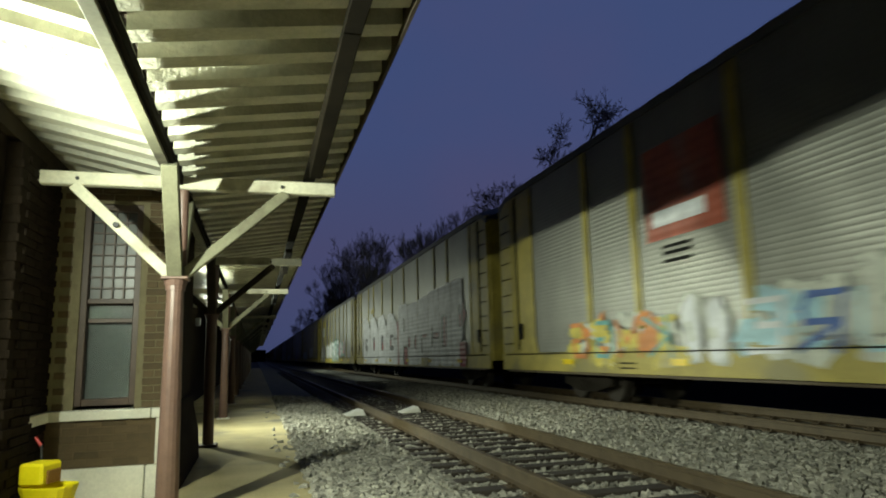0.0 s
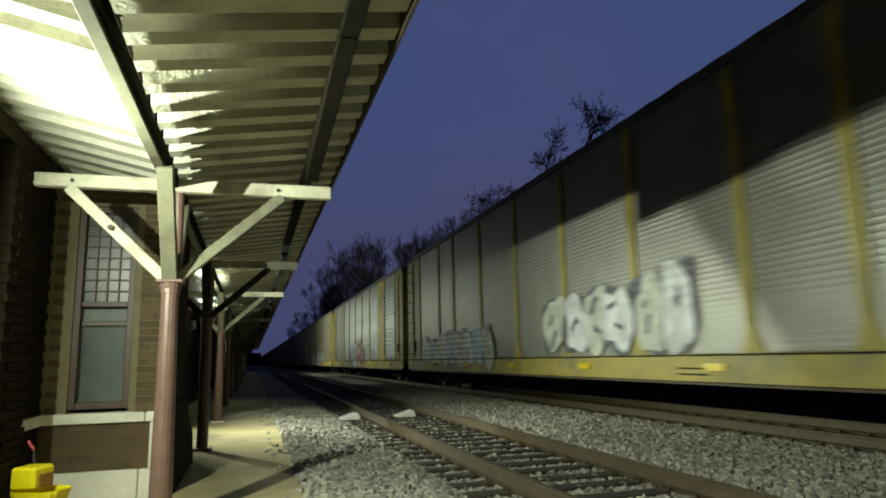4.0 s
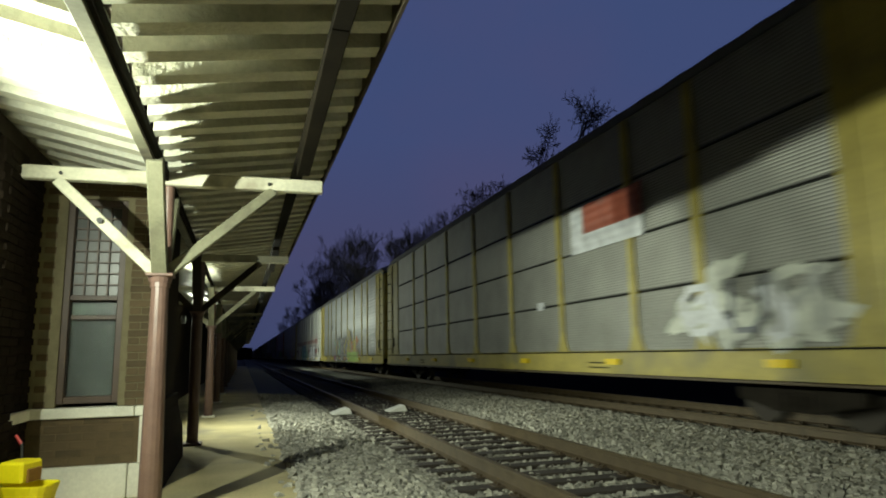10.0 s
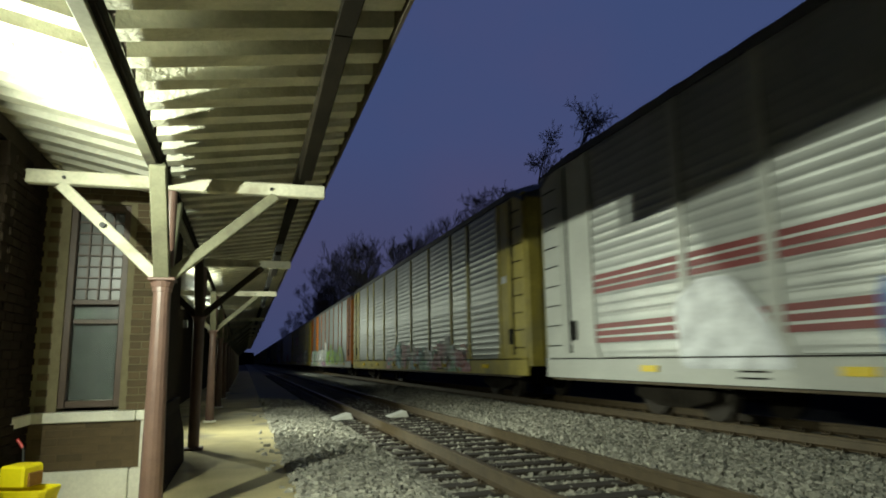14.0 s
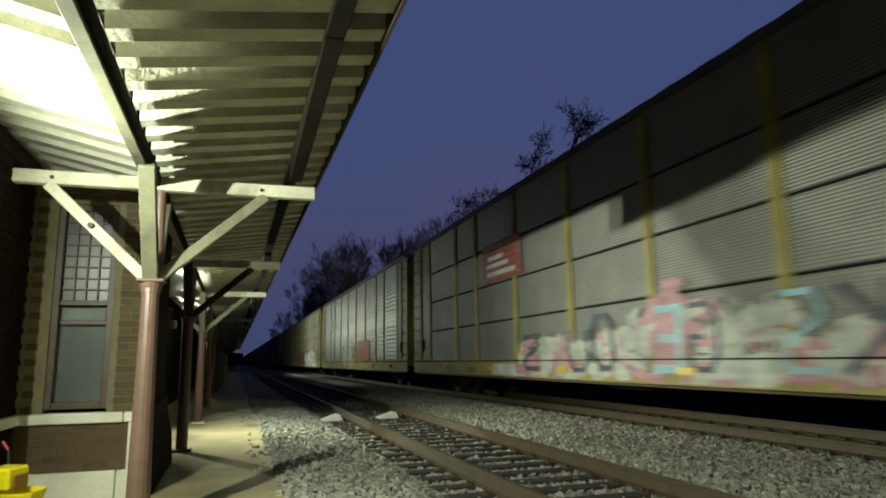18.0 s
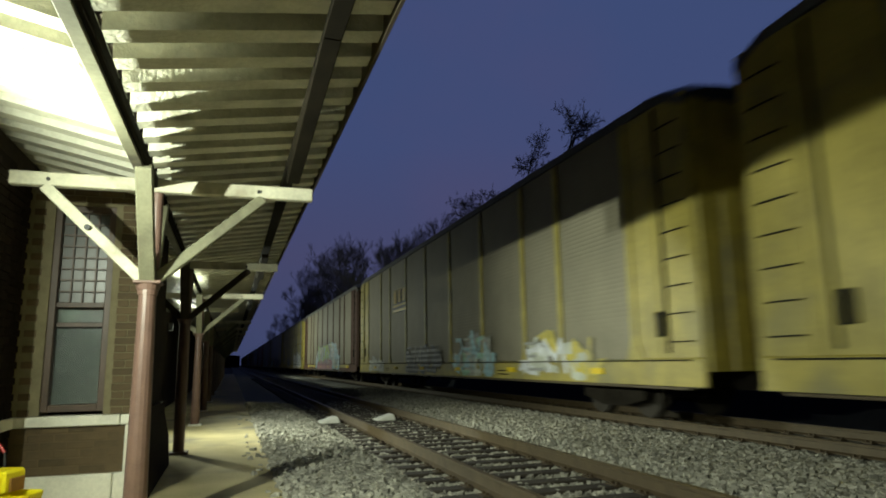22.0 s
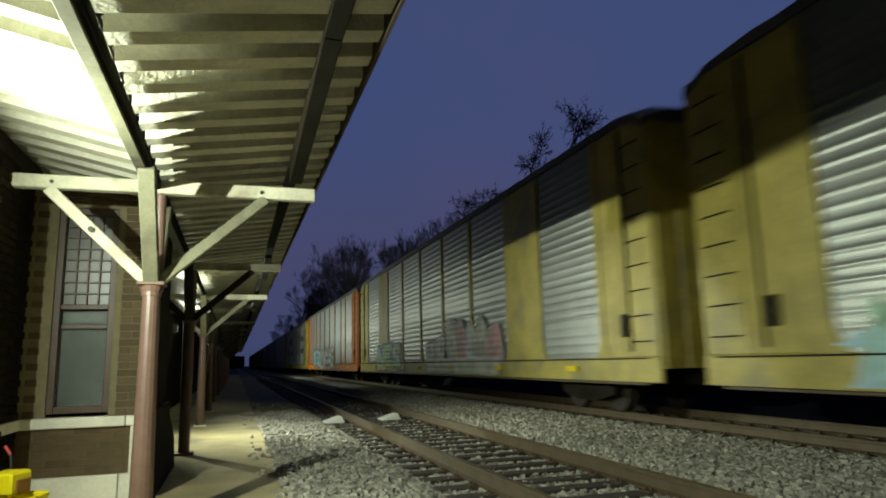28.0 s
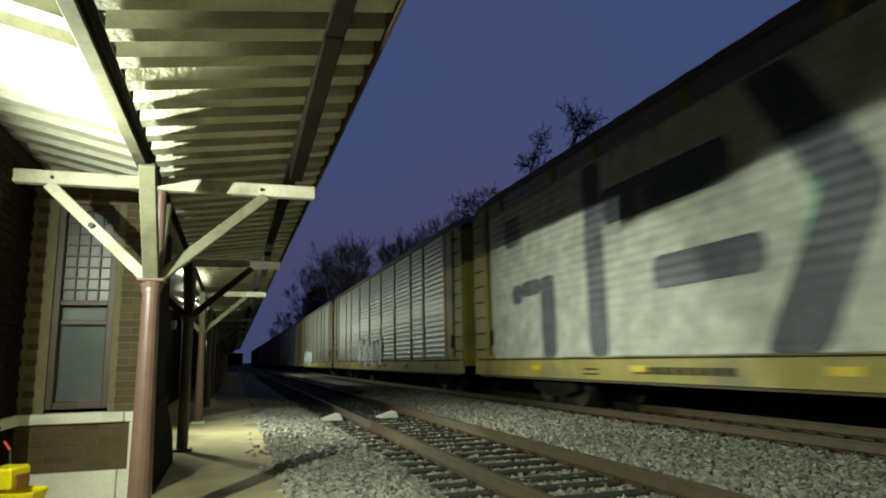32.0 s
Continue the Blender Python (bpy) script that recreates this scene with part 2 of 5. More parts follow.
def spray(name):
    """Spray paint by colour name."""
    colours = {"white": (0.74, 0.76, 0.79), "black": (0.035, 0.035, 0.04), "red": (0.30, 0.028, 0.035), "cyan": (0.40, 0.64, 0.72), "blue": (0.06, 0.13, 0.40),
               "green": (0.30, 0.55, 0.10), "teal": (0.12, 0.36, 0.34), "yellow": (0.60, 0.50, 0.08), "pink": (0.58, 0.30, 0.33), "purple": (0.24, 0.10, 0.26),
               "grey": (0.36, 0.37, 0.35), "slate": (0.085, 0.095, 0.12), "orange": (0.62, 0.22, 0.04), "pale": (0.56, 0.58, 0.50), "mint": (0.36, 0.62, 0.44), "rust": (0.36, 0.09, 0.05),
               "navy": (0.05, 0.06, 0.12), "magenta": (0.42, 0.06, 0.16), "lime": (0.42, 0.62, 0.10)}
    if name not in PAINTS:
        PAINTS[name] = m = mat("spray_" + name, colours[name], 0.5, scale=2.6, vary=0.35, fine=16, bump=0.05, stain=tuple(0.55 * c + 0.12 for c in colours[name]), stain_at=0.54)
        # the paint lies over the ribs of the side
        n, l = m.node_tree.nodes, m.node_tree.links
        wave, rib, co = n.new("ShaderNodeTexWave"), n.new("ShaderNodeBump"), n.new("ShaderNodeTexCoord")
        wave.bands_direction, wave.inputs["Scale"].default_value = "Z", 1.70
        rib.inputs["Strength"].default_value, rib.inputs["Distance"].default_value = 0.35, 0.015
        l.new(co.outputs["Object"], wave.inputs["Vector"])
        l.new(wave.outputs["Fac"], rib.inputs["Height"])
        l.new(rib.outputs["Normal"], n["Principled BSDF"].inputs["Normal"])
    return PAINTS[name]


# ---- mesh helpers ----
def mesh_ob(name, bm, material, parent=None, label="", m=None):
    me = bpy.data.meshes.new(name)
    bm.to_mesh(me)
    bm.free()
    for one in material if isinstance(material, (list, tuple)) else (material,):
        me.materials.append(one)
    return shared(name, me, parent, label, m)


def shared(name, me, parent=None, label="", m=None):
    ob = new(name, me)
    if m is not None:
        ob.matrix_basis = m
    if parent is not None:
        ob.parent = parent
    if label:
        ob["label"] = label
    return ob


def part(name, bm, material, parent, label="", m=None):
    return mesh_ob(name, bm, material, parent, label, m)


def empty(name, m, label, category, group="", kind=""):
    ob = new(name)
    ob.matrix_basis = m
    return tagged(ob, label, category, group, kind)


def box(bm, x0, x1, y0, y1, z0, z1, bevel=0.0):
    made = bmesh.ops.create_cube(bm, size=1, matrix=Matrix.Translation(((x0 + x1) / 2, (y0 + y1) / 2, (z0 + z1) / 2)) @ Matrix.Diagonal((x1 - x0, y1 - y0, z1 - z0, 1)))
    if bevel:
        edges = list({e for v in made["verts"] for e in v.link_edges})
        bmesh.ops.bevel(bm, geom=edges, offset=bevel, segments=1, affect="EDGES")
    return bm


def boxed(*dims, bevel=0.0):
    return box(bmesh.new(), *dims, bevel=bevel)


def cyl(bm, a, b, r0, r1=None, seg=16):
    a, b = Vector(a), Vector(b)
    m = Matrix.Translation((a + b) / 2) @ (b - a).to_track_quat("Z", "Y").to_matrix().to_4x4()
    bmesh.ops.create_cone(bm, cap_ends=True, segments=seg, radius1=r0, radius2=r0 if r1 is None else r1, depth=(b - a).length, matrix=m)
    return bm


def bar(bm, a, b, w, d, side=(0, 1, 0), bevel=0.008):
    """A squared timber from a to b, w across side, d the other way."""
    a, b = Vector(a), Vector(b)
    zax = (b - a).normalized()
    yax = Vector(side)
    yax = (yax - zax * yax.dot(zax)).normalized()
    xax = yax.cross(zax)
    rot = Matrix((xax, yax, zax)).transposed().to_4x4()
    made = bmesh.ops.create_cube(bm, size=1, matrix=Matrix.Translation((a + b) / 2) @ rot @ Matrix.Diagonal((d, w, (b - a).length, 1)))
    if bevel:
        bmesh.ops.bevel(bm, geom=list({e for v in made["verts"] for e in v.link_edges}), offset=bevel, segments=1, affect="EDGES")
    return bm


def sweep(profile, y0, y1, closed=True, axis="y"):
    """A profile of (x, z) points drawn along y."""
    bm = bmesh.new()
    rows = [[bm.verts.new((x, y, z)) for x, z in profile] for y in (y0, y1)]
    n = len(profile)
    for i in range(n if closed else n - 1):
        j = (i + 1) % n
        bm.faces.new((rows[0][i], rows[0][j], rows[1][j], rows[1][i]))
    if closed:
        bm.faces.new(rows[0][::-1])
        bm.faces.new(rows[1])
    bmesh.ops.recalc_face_normals(bm, faces=bm.faces)
    return bm


# ---- ground ----
EDGE_X, NEAR_X, MAIN_X = 0.52, 3.37, 8.84
POSTS_Y = [5.47 + 4.37 * i for i in range(-4, 16)]
CANOPY_Y = (-14.0, 74.0)

ground = mesh_ob("ground", boxed(-900, 900, -300, 2500, -0.75, -0.42), M_EARTH)
tagged(ground, "dark bare ground round the railway station", "ground", kind="structure")
platform = mesh_ob("platform", boxed(-8, EDGE_X, -16, 95, -0.6, 0.0, bevel=0.012), M_CONCRETE)
tagged(platform, "worn yellowish concrete station platform", "platform", kind="structure")

bed_profile = [(EDGE_X, -0.5), (EDGE_X, -0.02), (1.0, -0.05), (1.75, -0.11), (2.02, -0.235), (4.72, -0.235), (5.0, -0.12), (6.8, -0.10), (7.35, -0.19), (10.3, -0.19), (11.0, -0.25), (12.5, -0.5)]
bed = mesh_ob("ballast_bed", sweep(bed_profile, -20, 900), M_BALLAST)
tagged(bed, "grey crushed stone ballast bed under both tracks", "ballast", kind="structure")

# loose stones near the platform
rng = np.random.default_rng(7)
base = np.array([(x, y, z) for x, y, z in product((-1, 1), repeat=3)], float)
FACES = np.array([(0, 1, 3, 2), (4, 6, 7, 5), (0, 4, 5, 1), (2, 3, 7, 6), (0, 2, 6, 4), (1, 5, 7, 3)])


def bed_height(x):
    xs, zs = zip(*bed_profile[1:])
    return np.interp(x, xs, zs)


def stones(name, spans, label):
    """Broken stone scattered over stretches (x0, x1, y0, y1, count)."""
    verts, faces, k = [], [], 0
    for x0, x1, y0, y1, count in spans:
        px = rng.uniform(x0, x1, count)
        py = y0 + (y1 - y0) * rng.uniform(0, 1, count) ** 1.5
        size = rng.uniform(0.016, 0.036, count)
        for x, y, s in zip(px, py, size):
            shape = base * rng.uniform(0.6, 1.25, (8, 3)) * s * rng.uniform(0.65, 1.25, 3)
            a, c = rng.uniform(0, 6.28, 2)
            ca, sa, cc, sc = math.cos(a), math.sin(a), math.cos(c), math.sin(c)
            rot = np.array([[ca, -sa, 0], [sa, ca, 0], [0, 0, 1]]) @ np.array([[1, 0, 0], [0, cc, -sc], [0, sc, cc]])
            verts.append(shape @ rot.T + (x, y, bed_height(x) + s * 0.35 + rng.uniform(0, 0.018)))
            faces.append(FACES + 8 * k)
            k += 1
    me = bpy.data.meshes.new(name)
    me.from_pydata(np.concatenate(verts).tolist(), [], np.concatenate(faces).tolist())
    me.materials.append(M_STONES)
    ob = new(name, me)
    return tagged(ob, label, "gravel", kind="stuff")


stones("shoulder_gravel", ((EDGE_X - 0.03, 2.1, 3.5, 22, 21000), (0.2, 0.62, 4.5, 16, 60)), "pale grey crushed stone beside the platform")
stones("crib_gravel", ((2.0, 4.75, 4.0, 24, 15000),), "crushed stone between the sleepers of the empty track")
stones("middle_gravel", ((4.75, 7.7, 4.0, 34, 34000),), "pale grey crushed stone between the two tracks")


# ---- tracks ----
def rail_profile(x):
    pts = [(-0.07, -0.172), (-0.07, -0.162), (-0.012, -0.14), (-0.009, -0.045), (-0.037, -0.035), (-0.037, -0.006), (-0.03, 0.0)]
    return [(x + a, b) for a, b in pts] + [(x - a, b) for a, b in pts[::-1]]


tie_mesh = bpy.data.meshes.new("tie")
bm = boxed(-1.3, 1.3, -0.115, 0.115, -0.17, 0, bevel=0.012)
bm.to_mesh(tie_mesh)
bm.free()
tie_mesh.materials.append(M_TIE)
plate_mesh = bpy.data.meshes.new("tie_plate")
bm = boxed(-0.17, 0.17, -0.09, 0.09, -0.012, 0.006)
for sx, sy in product((-1, 1), repeat=2):
    box(bm, sx * 0.11 - 0.015, sx * 0.11 + 0.015, sy * 0.05 - 0.012, sy * 0.05 + 0.012, 0.0, 0.03)
bm.to_mesh(plate_mesh)
bm.free()
plate_mesh.materials.append(M_RAIL)


def track(name, xc, label, near, far, last_plate, drop):
    t = empty(name, pose(xc, 0, 0), label, "railway track", kind="structure")
    for sx in (-1, 1):
        r = part("rail", sweep(rail_profile(sx * 0.7535), -20, 900), M_RAIL, t)
        part("rail_head", boxed(sx * 0.7535 - 0.03, sx * 0.7535 + 0.03, -20, 900, 0.0, 0.003), M_RAIL_TOP, r)
    y, k = near, 0
    while y < far:
        shared("tie", tie_mesh, t, m=pose(random.uniform(-0.04, 0.04), y + random.uniform(-0.02, 0.02), -0.166 - drop, 0, 0, random.uniform(-0.8, 0.8)))
        if y < last_plate:
            for sx in (-1, 1):
                shared("tie_plate", plate_mesh, t, m=pose(sx * 0.7535, y, -0.163))
        y += 0.53
    return t


track("empty_track", NEAR_X, "rusty unused track on dark timber sleepers", -2, 70, 26, 0.0)
track("main_track", MAIN_X, "main line track carrying the passing train", 0, 60, 22, 0.01)

# two white boards lying across the empty track
for x0, y0, turn in ((2.2, 15.6, 8), (3.55, 15.7, 4)):
    b = bmesh.new()
    vs = [b.verts.new(p) for p in ((-0.26, -0.3, 0.0), (0.2, -0.35, 0.0), (0.2, 0.3, 0.0), (-0.26, 0.2, 0.0), (-0.24, -0.25, 0.035), (0.15, -0.28, 0.15), (0.15, 0.12, 0.15), (-0.24, 0.12, 0.035))]
    for f in ((0, 3, 2, 1), (4, 5, 6, 7), (0, 1, 5, 4), (1, 2, 6, 5), (2, 3, 7, 6), (3, 0, 4, 7)):
        b.faces.new([vs[i] for i in f])
    bmesh.ops.bevel(b, geom=list(b.edges), offset=0.02, segments=1, affect="EDGES")
    ob = mesh_ob("track_block", b, M_SIGN_WHITE, m=pose(x0, y0, -0.165, 0, 0, turn))
    tagged(ob, "white wedge-shaped block beside the rail of the empty track", "track block", "white blocks on the track")


# ---- station building ----
BAY_X, BAY_Y0, BAY_Y1 = -0.80, 6.46, 8.75
WIN_X0, WIN_X1, WIN_Z0, WIN_Z1 = -1.54, -1.05, 0.80, 2.62

wall_main = mesh_ob("wall_station", boxed(-2.15, WALL_X, -16, BAY_Y0, 0, 6.5), M_SHADED_BRICK)
box_far = mesh_ob("wall_station_far", boxed(-2.15, WALL_X, BAY_Y1, 80, 0, 6.5), M_SHADED_BRICK)
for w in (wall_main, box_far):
    tagged(w, "brown brick wall of the station building, coloured dark for shade", "wall", kind="structure")
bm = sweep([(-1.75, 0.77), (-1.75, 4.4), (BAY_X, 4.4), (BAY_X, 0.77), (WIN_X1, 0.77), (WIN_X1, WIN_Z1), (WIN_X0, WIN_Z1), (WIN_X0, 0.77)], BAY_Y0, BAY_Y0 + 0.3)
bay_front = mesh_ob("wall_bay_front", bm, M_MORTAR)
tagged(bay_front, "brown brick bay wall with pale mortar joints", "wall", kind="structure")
bay_side = mesh_ob("wall_bay_side", boxed(BAY_X - 0.3, BAY_X, BAY_Y0 + 0.302, BAY_Y1, 0.0, 4.4), M_SHADED_BRICK)
bay_back = mesh_ob("wall_bay_back", boxed(-1.75, BAY_X - 0.302, BAY_Y1 - 0.3, BAY_Y1, 0.0, 4.4), M_SHADED_BRICK)
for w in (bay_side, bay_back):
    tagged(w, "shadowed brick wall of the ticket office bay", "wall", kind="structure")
roof_main = mesh_ob("roof_station", boxed(-9, -1.0, -16, 80, 6.5, 6.7), M_BEAM_DARK)
tagged(roof_main, "plain dark roof over the station building", "roof", kind="structure")
wall_back = mesh_ob("wall_station_rear", boxed(-9, -8.7, -16, 80, 0, 6.5), M_SHADED_BRICK)
for y0 in (-16.0, 79.7):
    tagged(mesh_ob("wall_station_end", boxed(-8.7, -2.15, y0, y0 + 0.3, 0, 6.5), M_SHADED_BRICK), "plain brick end wall of the station", "wall", kind="structure")
tagged(wall_back, "plain brick rear wall of the station", "wall", kind="structure")

pilaster = mesh_ob("pilaster", boxed(WALL_X + 0.001, WALL_X + 0.11, 5.1, 5.66, 0.0, 2.75, bevel=0.01), M_SHADED_BRICK)
tagged(pilaster, "brown brick pilaster on the station wall, coloured dark for shade", "pilaster", kind="structure")

# base course of the bay: pale stone frame round a dark brick panel
base_front = empty("base_course", pose(0, 0, 0), "pale limestone base course framing a dark brick panel", "stone base", kind="structure")
dark_panel = part("dark_panel", boxed(-1.75, -0.86, BAY_Y0 - 0.02, BAY_Y0 + 0.28, 0.285, 0.68), M_BRICK, base_front, "brown brick panel")
for x0, x1 in ((-1.75, -0.905), (-0.897, BAY_X + 0.02)):
    part("stone", boxed(x0, x1, BAY_Y0 - 0.06, BAY_Y0 + 0.28, 0.682, 0.768, bevel=0.008), M_STONE, base_front)
part("stone", boxed(-0.858, BAY_X + 0.02, BAY_Y0 - 0.05, BAY_Y0 + 0.28, 0.285, 0.68, bevel=0.006), M_STONE, base_front)
for x0, x1 in ((-1.75, -0.935), (-0.927, BAY_X + 0.03)):
    part("stone", boxed(x0, x1, BAY_Y0 - 0.07, BAY_Y0 + 0.28, 0.0, 0.283, bevel=0.008), M_STONE, base_front)
side_base = mesh_ob("base_course_side", sweep([(BAY_X, 0.0), (BAY_X + 0.13, 0.0), (BAY_X + 0.11, 0.35), (BAY_X + 0.05, 0.62), (BAY_X + 0.05, 0.76), (BAY_X, 0.76)], BAY_Y0 + 0.29, BAY_Y1 + 0.1), M_SHADED_BRICK)
tagged(side_base, "flared brick base along the bay, coloured dark for shade", "stone base", kind="structure")
main_base = empty("base_course_wall", pose(0, 0, 0), "stone band along the foot of the station wall", "stone base", kind="structure")
part("band", boxed(WALL_X, WALL_X + 0.05, -16, BAY_Y0 - 0.08, 0.682, 0.768, bevel=0.006), M_STONE, main_base)
part("plinth", boxed(WALL_X, WALL_X + 0.06, -16, BAY_Y0 - 0.08, 0.0, 0.2, bevel=0.006), M_STONE, main_base)

# window of the bay: a multi-pane transom over a double-hung sash
window = empty("window_1", pose(0, 0, 0), "tall brown sash window with a many-paned transom", "window", kind="structure")
yw = BAY_Y0 + 0.07
M_GLASS = bpy.data.materials.new("dim_window_glass")
M_GLASS.use_nodes = True
g = M_GLASS.node_tree.nodes["Principled BSDF"]
g.inputs["Base Color"].default_value = (0.75, 0.8, 0.78, 1)
g.inputs["Roughness"].default_value, g.inputs["Transmission Weight"].default_value = 0.12, 1.0
M_FROST = mat("frosted_pane", (0.05, 0.052, 0.046), 0.35, scale=3, vary=0.2, fine=30)
M_BLIND = mat("dusty_window_shade", (0.030, 0.034, 0.030), 0.6, scale=2.5, vary=0.35, fine=16, stain=(0.075, 0.088, 0.072), stain_at=0.5)
for x0, x1 in ((WIN_X0, WIN_X0 + 0.055), (WIN_X1 - 0.055, WIN_X1)):
    part("jamb", boxed(x0, x1, yw - 0.05, yw + 0.12, WIN_Z0, WIN_Z1, bevel=0.005), M_SASH, window)
for z0, z1 in ((WIN_Z0, WIN_Z0 + 0.06), (1.70, 1.745), (WIN_Z1 - 0.06, WIN_Z1)):
    part("rail", boxed(WIN_X0 + 0.055, WIN_X1 - 0.055, yw - 0.04, yw + 0.1, z0, z1, bevel=0.005), M_SASH, window)
part("meeting_rail", boxed(WIN_X0 + 0.06, WIN_X1 - 0.06, yw, yw + 0.05, 1.53, 1.57, bevel=0.004), M_SASH, window)
part("window_shade", boxed(WIN_X0 + 0.056, WIN_X1 - 0.056, yw + 0.06, yw + 0.07, WIN_Z0 + 0.06, 1.70), M_BLIND, window, "dusty pale shade behind the glass")
part("pane", boxed(WIN_X0 + 0.056, WIN_X1 - 0.056, yw + 0.015, yw + 0.02, WIN_Z0 + 0.061, 1.529), M_GLASS, window).visible_shadow = False
part("pane", boxed(WIN_X0 + 0.056, WIN_X1 - 0.056, yw + 0.035, yw + 0.04, 1.571, 1.699), M_GLASS, window).visible_shadow = False
NPX, NPZ = 4, 8
for i in range(1, NPX):
    x = WIN_X0 + 0.055 + (WIN_X1 - WIN_X0 - 0.11) * i / NPX
    part("glazing_bar", boxed(x - 0.007, x + 0.007, yw, yw + 0.03, 1.745, WIN_Z1 - 0.06), M_SASH, window)
for i in range(1, NPZ):
    z = 1.745 + (WIN_Z1 - 0.06 - 1.745) * i / NPZ
    part("glazing_bar", boxed(WIN_X0 + 0.055, WIN_X1 - 0.055, yw + 0.002, yw + 0.028, z - 0.007, z + 0.007), M_SASH, window)
part("frosted_glass", boxed(WIN_X0 + 0.056, WIN_X1 - 0.056, yw + 0.031, yw + 0.037, 1.746, WIN_Z1 - 0.061), M_FROST, window, "pale frosted panes")

# ---- canopy ----
VALLEY_X, VALLEY_Z, EAVE_X = -0.655, 2.69, 0.688


def deck_z(x):
    """The deck rises steeply to the wall and gently to the tracks."""
    return VALLEY_Z + (0.145 if x > VALLEY_X else 0.225) * abs(x - VALLEY_X)


def deck(name, x0, x1, label):
    """Ribbed metal deck: ribs run across the platform, 0.30 m apart."""
    bm = bmesh.new()
    ys = []
    y = CANOPY_Y[0]
    while y < CANOPY_Y[1]:
        ys += [(y, 0.0), (y + 0.13, 0.0), (y + 0.145, 0.135), (y + 0.285, 0.135)]
        y += 0.30
    low = [[bm.verts.new((x, yy, deck_z(x) + dz)) for yy, dz in ys] for x in (x0, x1)]
    high = [[bm.verts.new((x, yy, deck_z(x) + dz + 0.012)) for yy, dz in ys] for x in (x0, x1)]
    for i in range(len(ys) - 1):
        bm.faces.new((low[0][i], low[0][i + 1], low[1][i + 1], low[1][i]))
        bm.faces.new((high[0][i], high[1][i], high[1][i + 1], high[0][i + 1]))
        for k in (0, 1):
            bm.faces.new((low[k][i], high[k][i], high[k][i + 1], low[k][i + 1]))
    bmesh.ops.recalc_face_normals(bm, faces=bm.faces)
    return tagged(mesh_ob(name, bm, M_DECK), label, "canopy roof", kind="structure")


deck("ceiling_track_side", VALLEY_X + 0.03, EAVE_X, "cream ribbed metal canopy deck on the track side")
deck("ceiling_wall_side", WALL_X, VALLEY_X - 0.03, "cream ribbed metal canopy deck on the wall side")
roofing = bmesh.new()
for x0, x1 in ((WALL_X, VALLEY_X), (VALLEY_X, EAVE_X + 0.03)):
    vs = [roofing.verts.new((x, y, deck_z(x) + 0.150 + dz)) for dz in (0, 0.03) for y in CANOPY_Y for x in (x0, x1)]
    for f in ((0, 1, 3, 2), (4, 6, 7, 5), (0, 4, 5, 1), (2, 3, 7, 6), (0, 2, 6, 4), (1, 5, 7, 3)):
        roofing.faces.new([vs[i] for i in f])
tagged(mesh_ob("canopy_roofing", roofing, M_BEAM_DARK), "dark roofing laid over the canopy deck", "canopy roof", kind="structure")

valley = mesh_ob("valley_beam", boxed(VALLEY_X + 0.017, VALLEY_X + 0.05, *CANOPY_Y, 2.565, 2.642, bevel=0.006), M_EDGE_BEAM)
tagged(valley, "dark timber beam along the canopy posts", "beam", kind="structure")
# cream board, its shade put into the darker timber colour
tagged(mesh_ob("valley_board", boxed(VALLEY_X - 0.058, VALLEY_X + 0.015, *CANOPY_Y, 2.556, 2.642, bevel=0.005), M_TIMBER_SHADE), "cream painted board along the dark canopy beam", "trim", kind="structure")
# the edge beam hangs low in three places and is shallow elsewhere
# the two farther dips are added only to shape its shadow on the train
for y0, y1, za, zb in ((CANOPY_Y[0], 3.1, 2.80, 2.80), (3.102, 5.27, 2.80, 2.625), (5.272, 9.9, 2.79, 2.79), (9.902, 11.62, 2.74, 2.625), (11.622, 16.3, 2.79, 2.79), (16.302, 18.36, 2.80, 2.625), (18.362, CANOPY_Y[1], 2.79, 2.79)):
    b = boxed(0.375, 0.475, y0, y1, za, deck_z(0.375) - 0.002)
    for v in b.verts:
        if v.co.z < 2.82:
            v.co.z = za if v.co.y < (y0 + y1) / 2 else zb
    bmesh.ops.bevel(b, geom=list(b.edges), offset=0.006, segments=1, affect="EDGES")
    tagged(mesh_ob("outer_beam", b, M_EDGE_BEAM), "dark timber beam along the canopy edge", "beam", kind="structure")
fascia = mesh_ob("eave_fascia", boxed(EAVE_X + 0.001, EAVE_X + 0.02, *CANOPY_Y, deck_z(EAVE_X) - 0.045, deck_z(EAVE_X) + 0.14), M_BEAM_DARK)
tagged(fascia, "thin dark fascia along the canopy eave", "fascia", kind="structure")
# its dark timber stands in for the shade up under the deck
ledger = mesh_ob("wall_ledger", boxed(WALL_X + 0.002, WALL_X + 0.06, CANOPY_Y[0], BAY_Y0, 2.78, deck_z(WALL_X + 0.06) - 0.003), M_BEAM_DARK)
tagged(ledger, "timber ledger carrying the canopy along the wall", "beam", kind="structure")


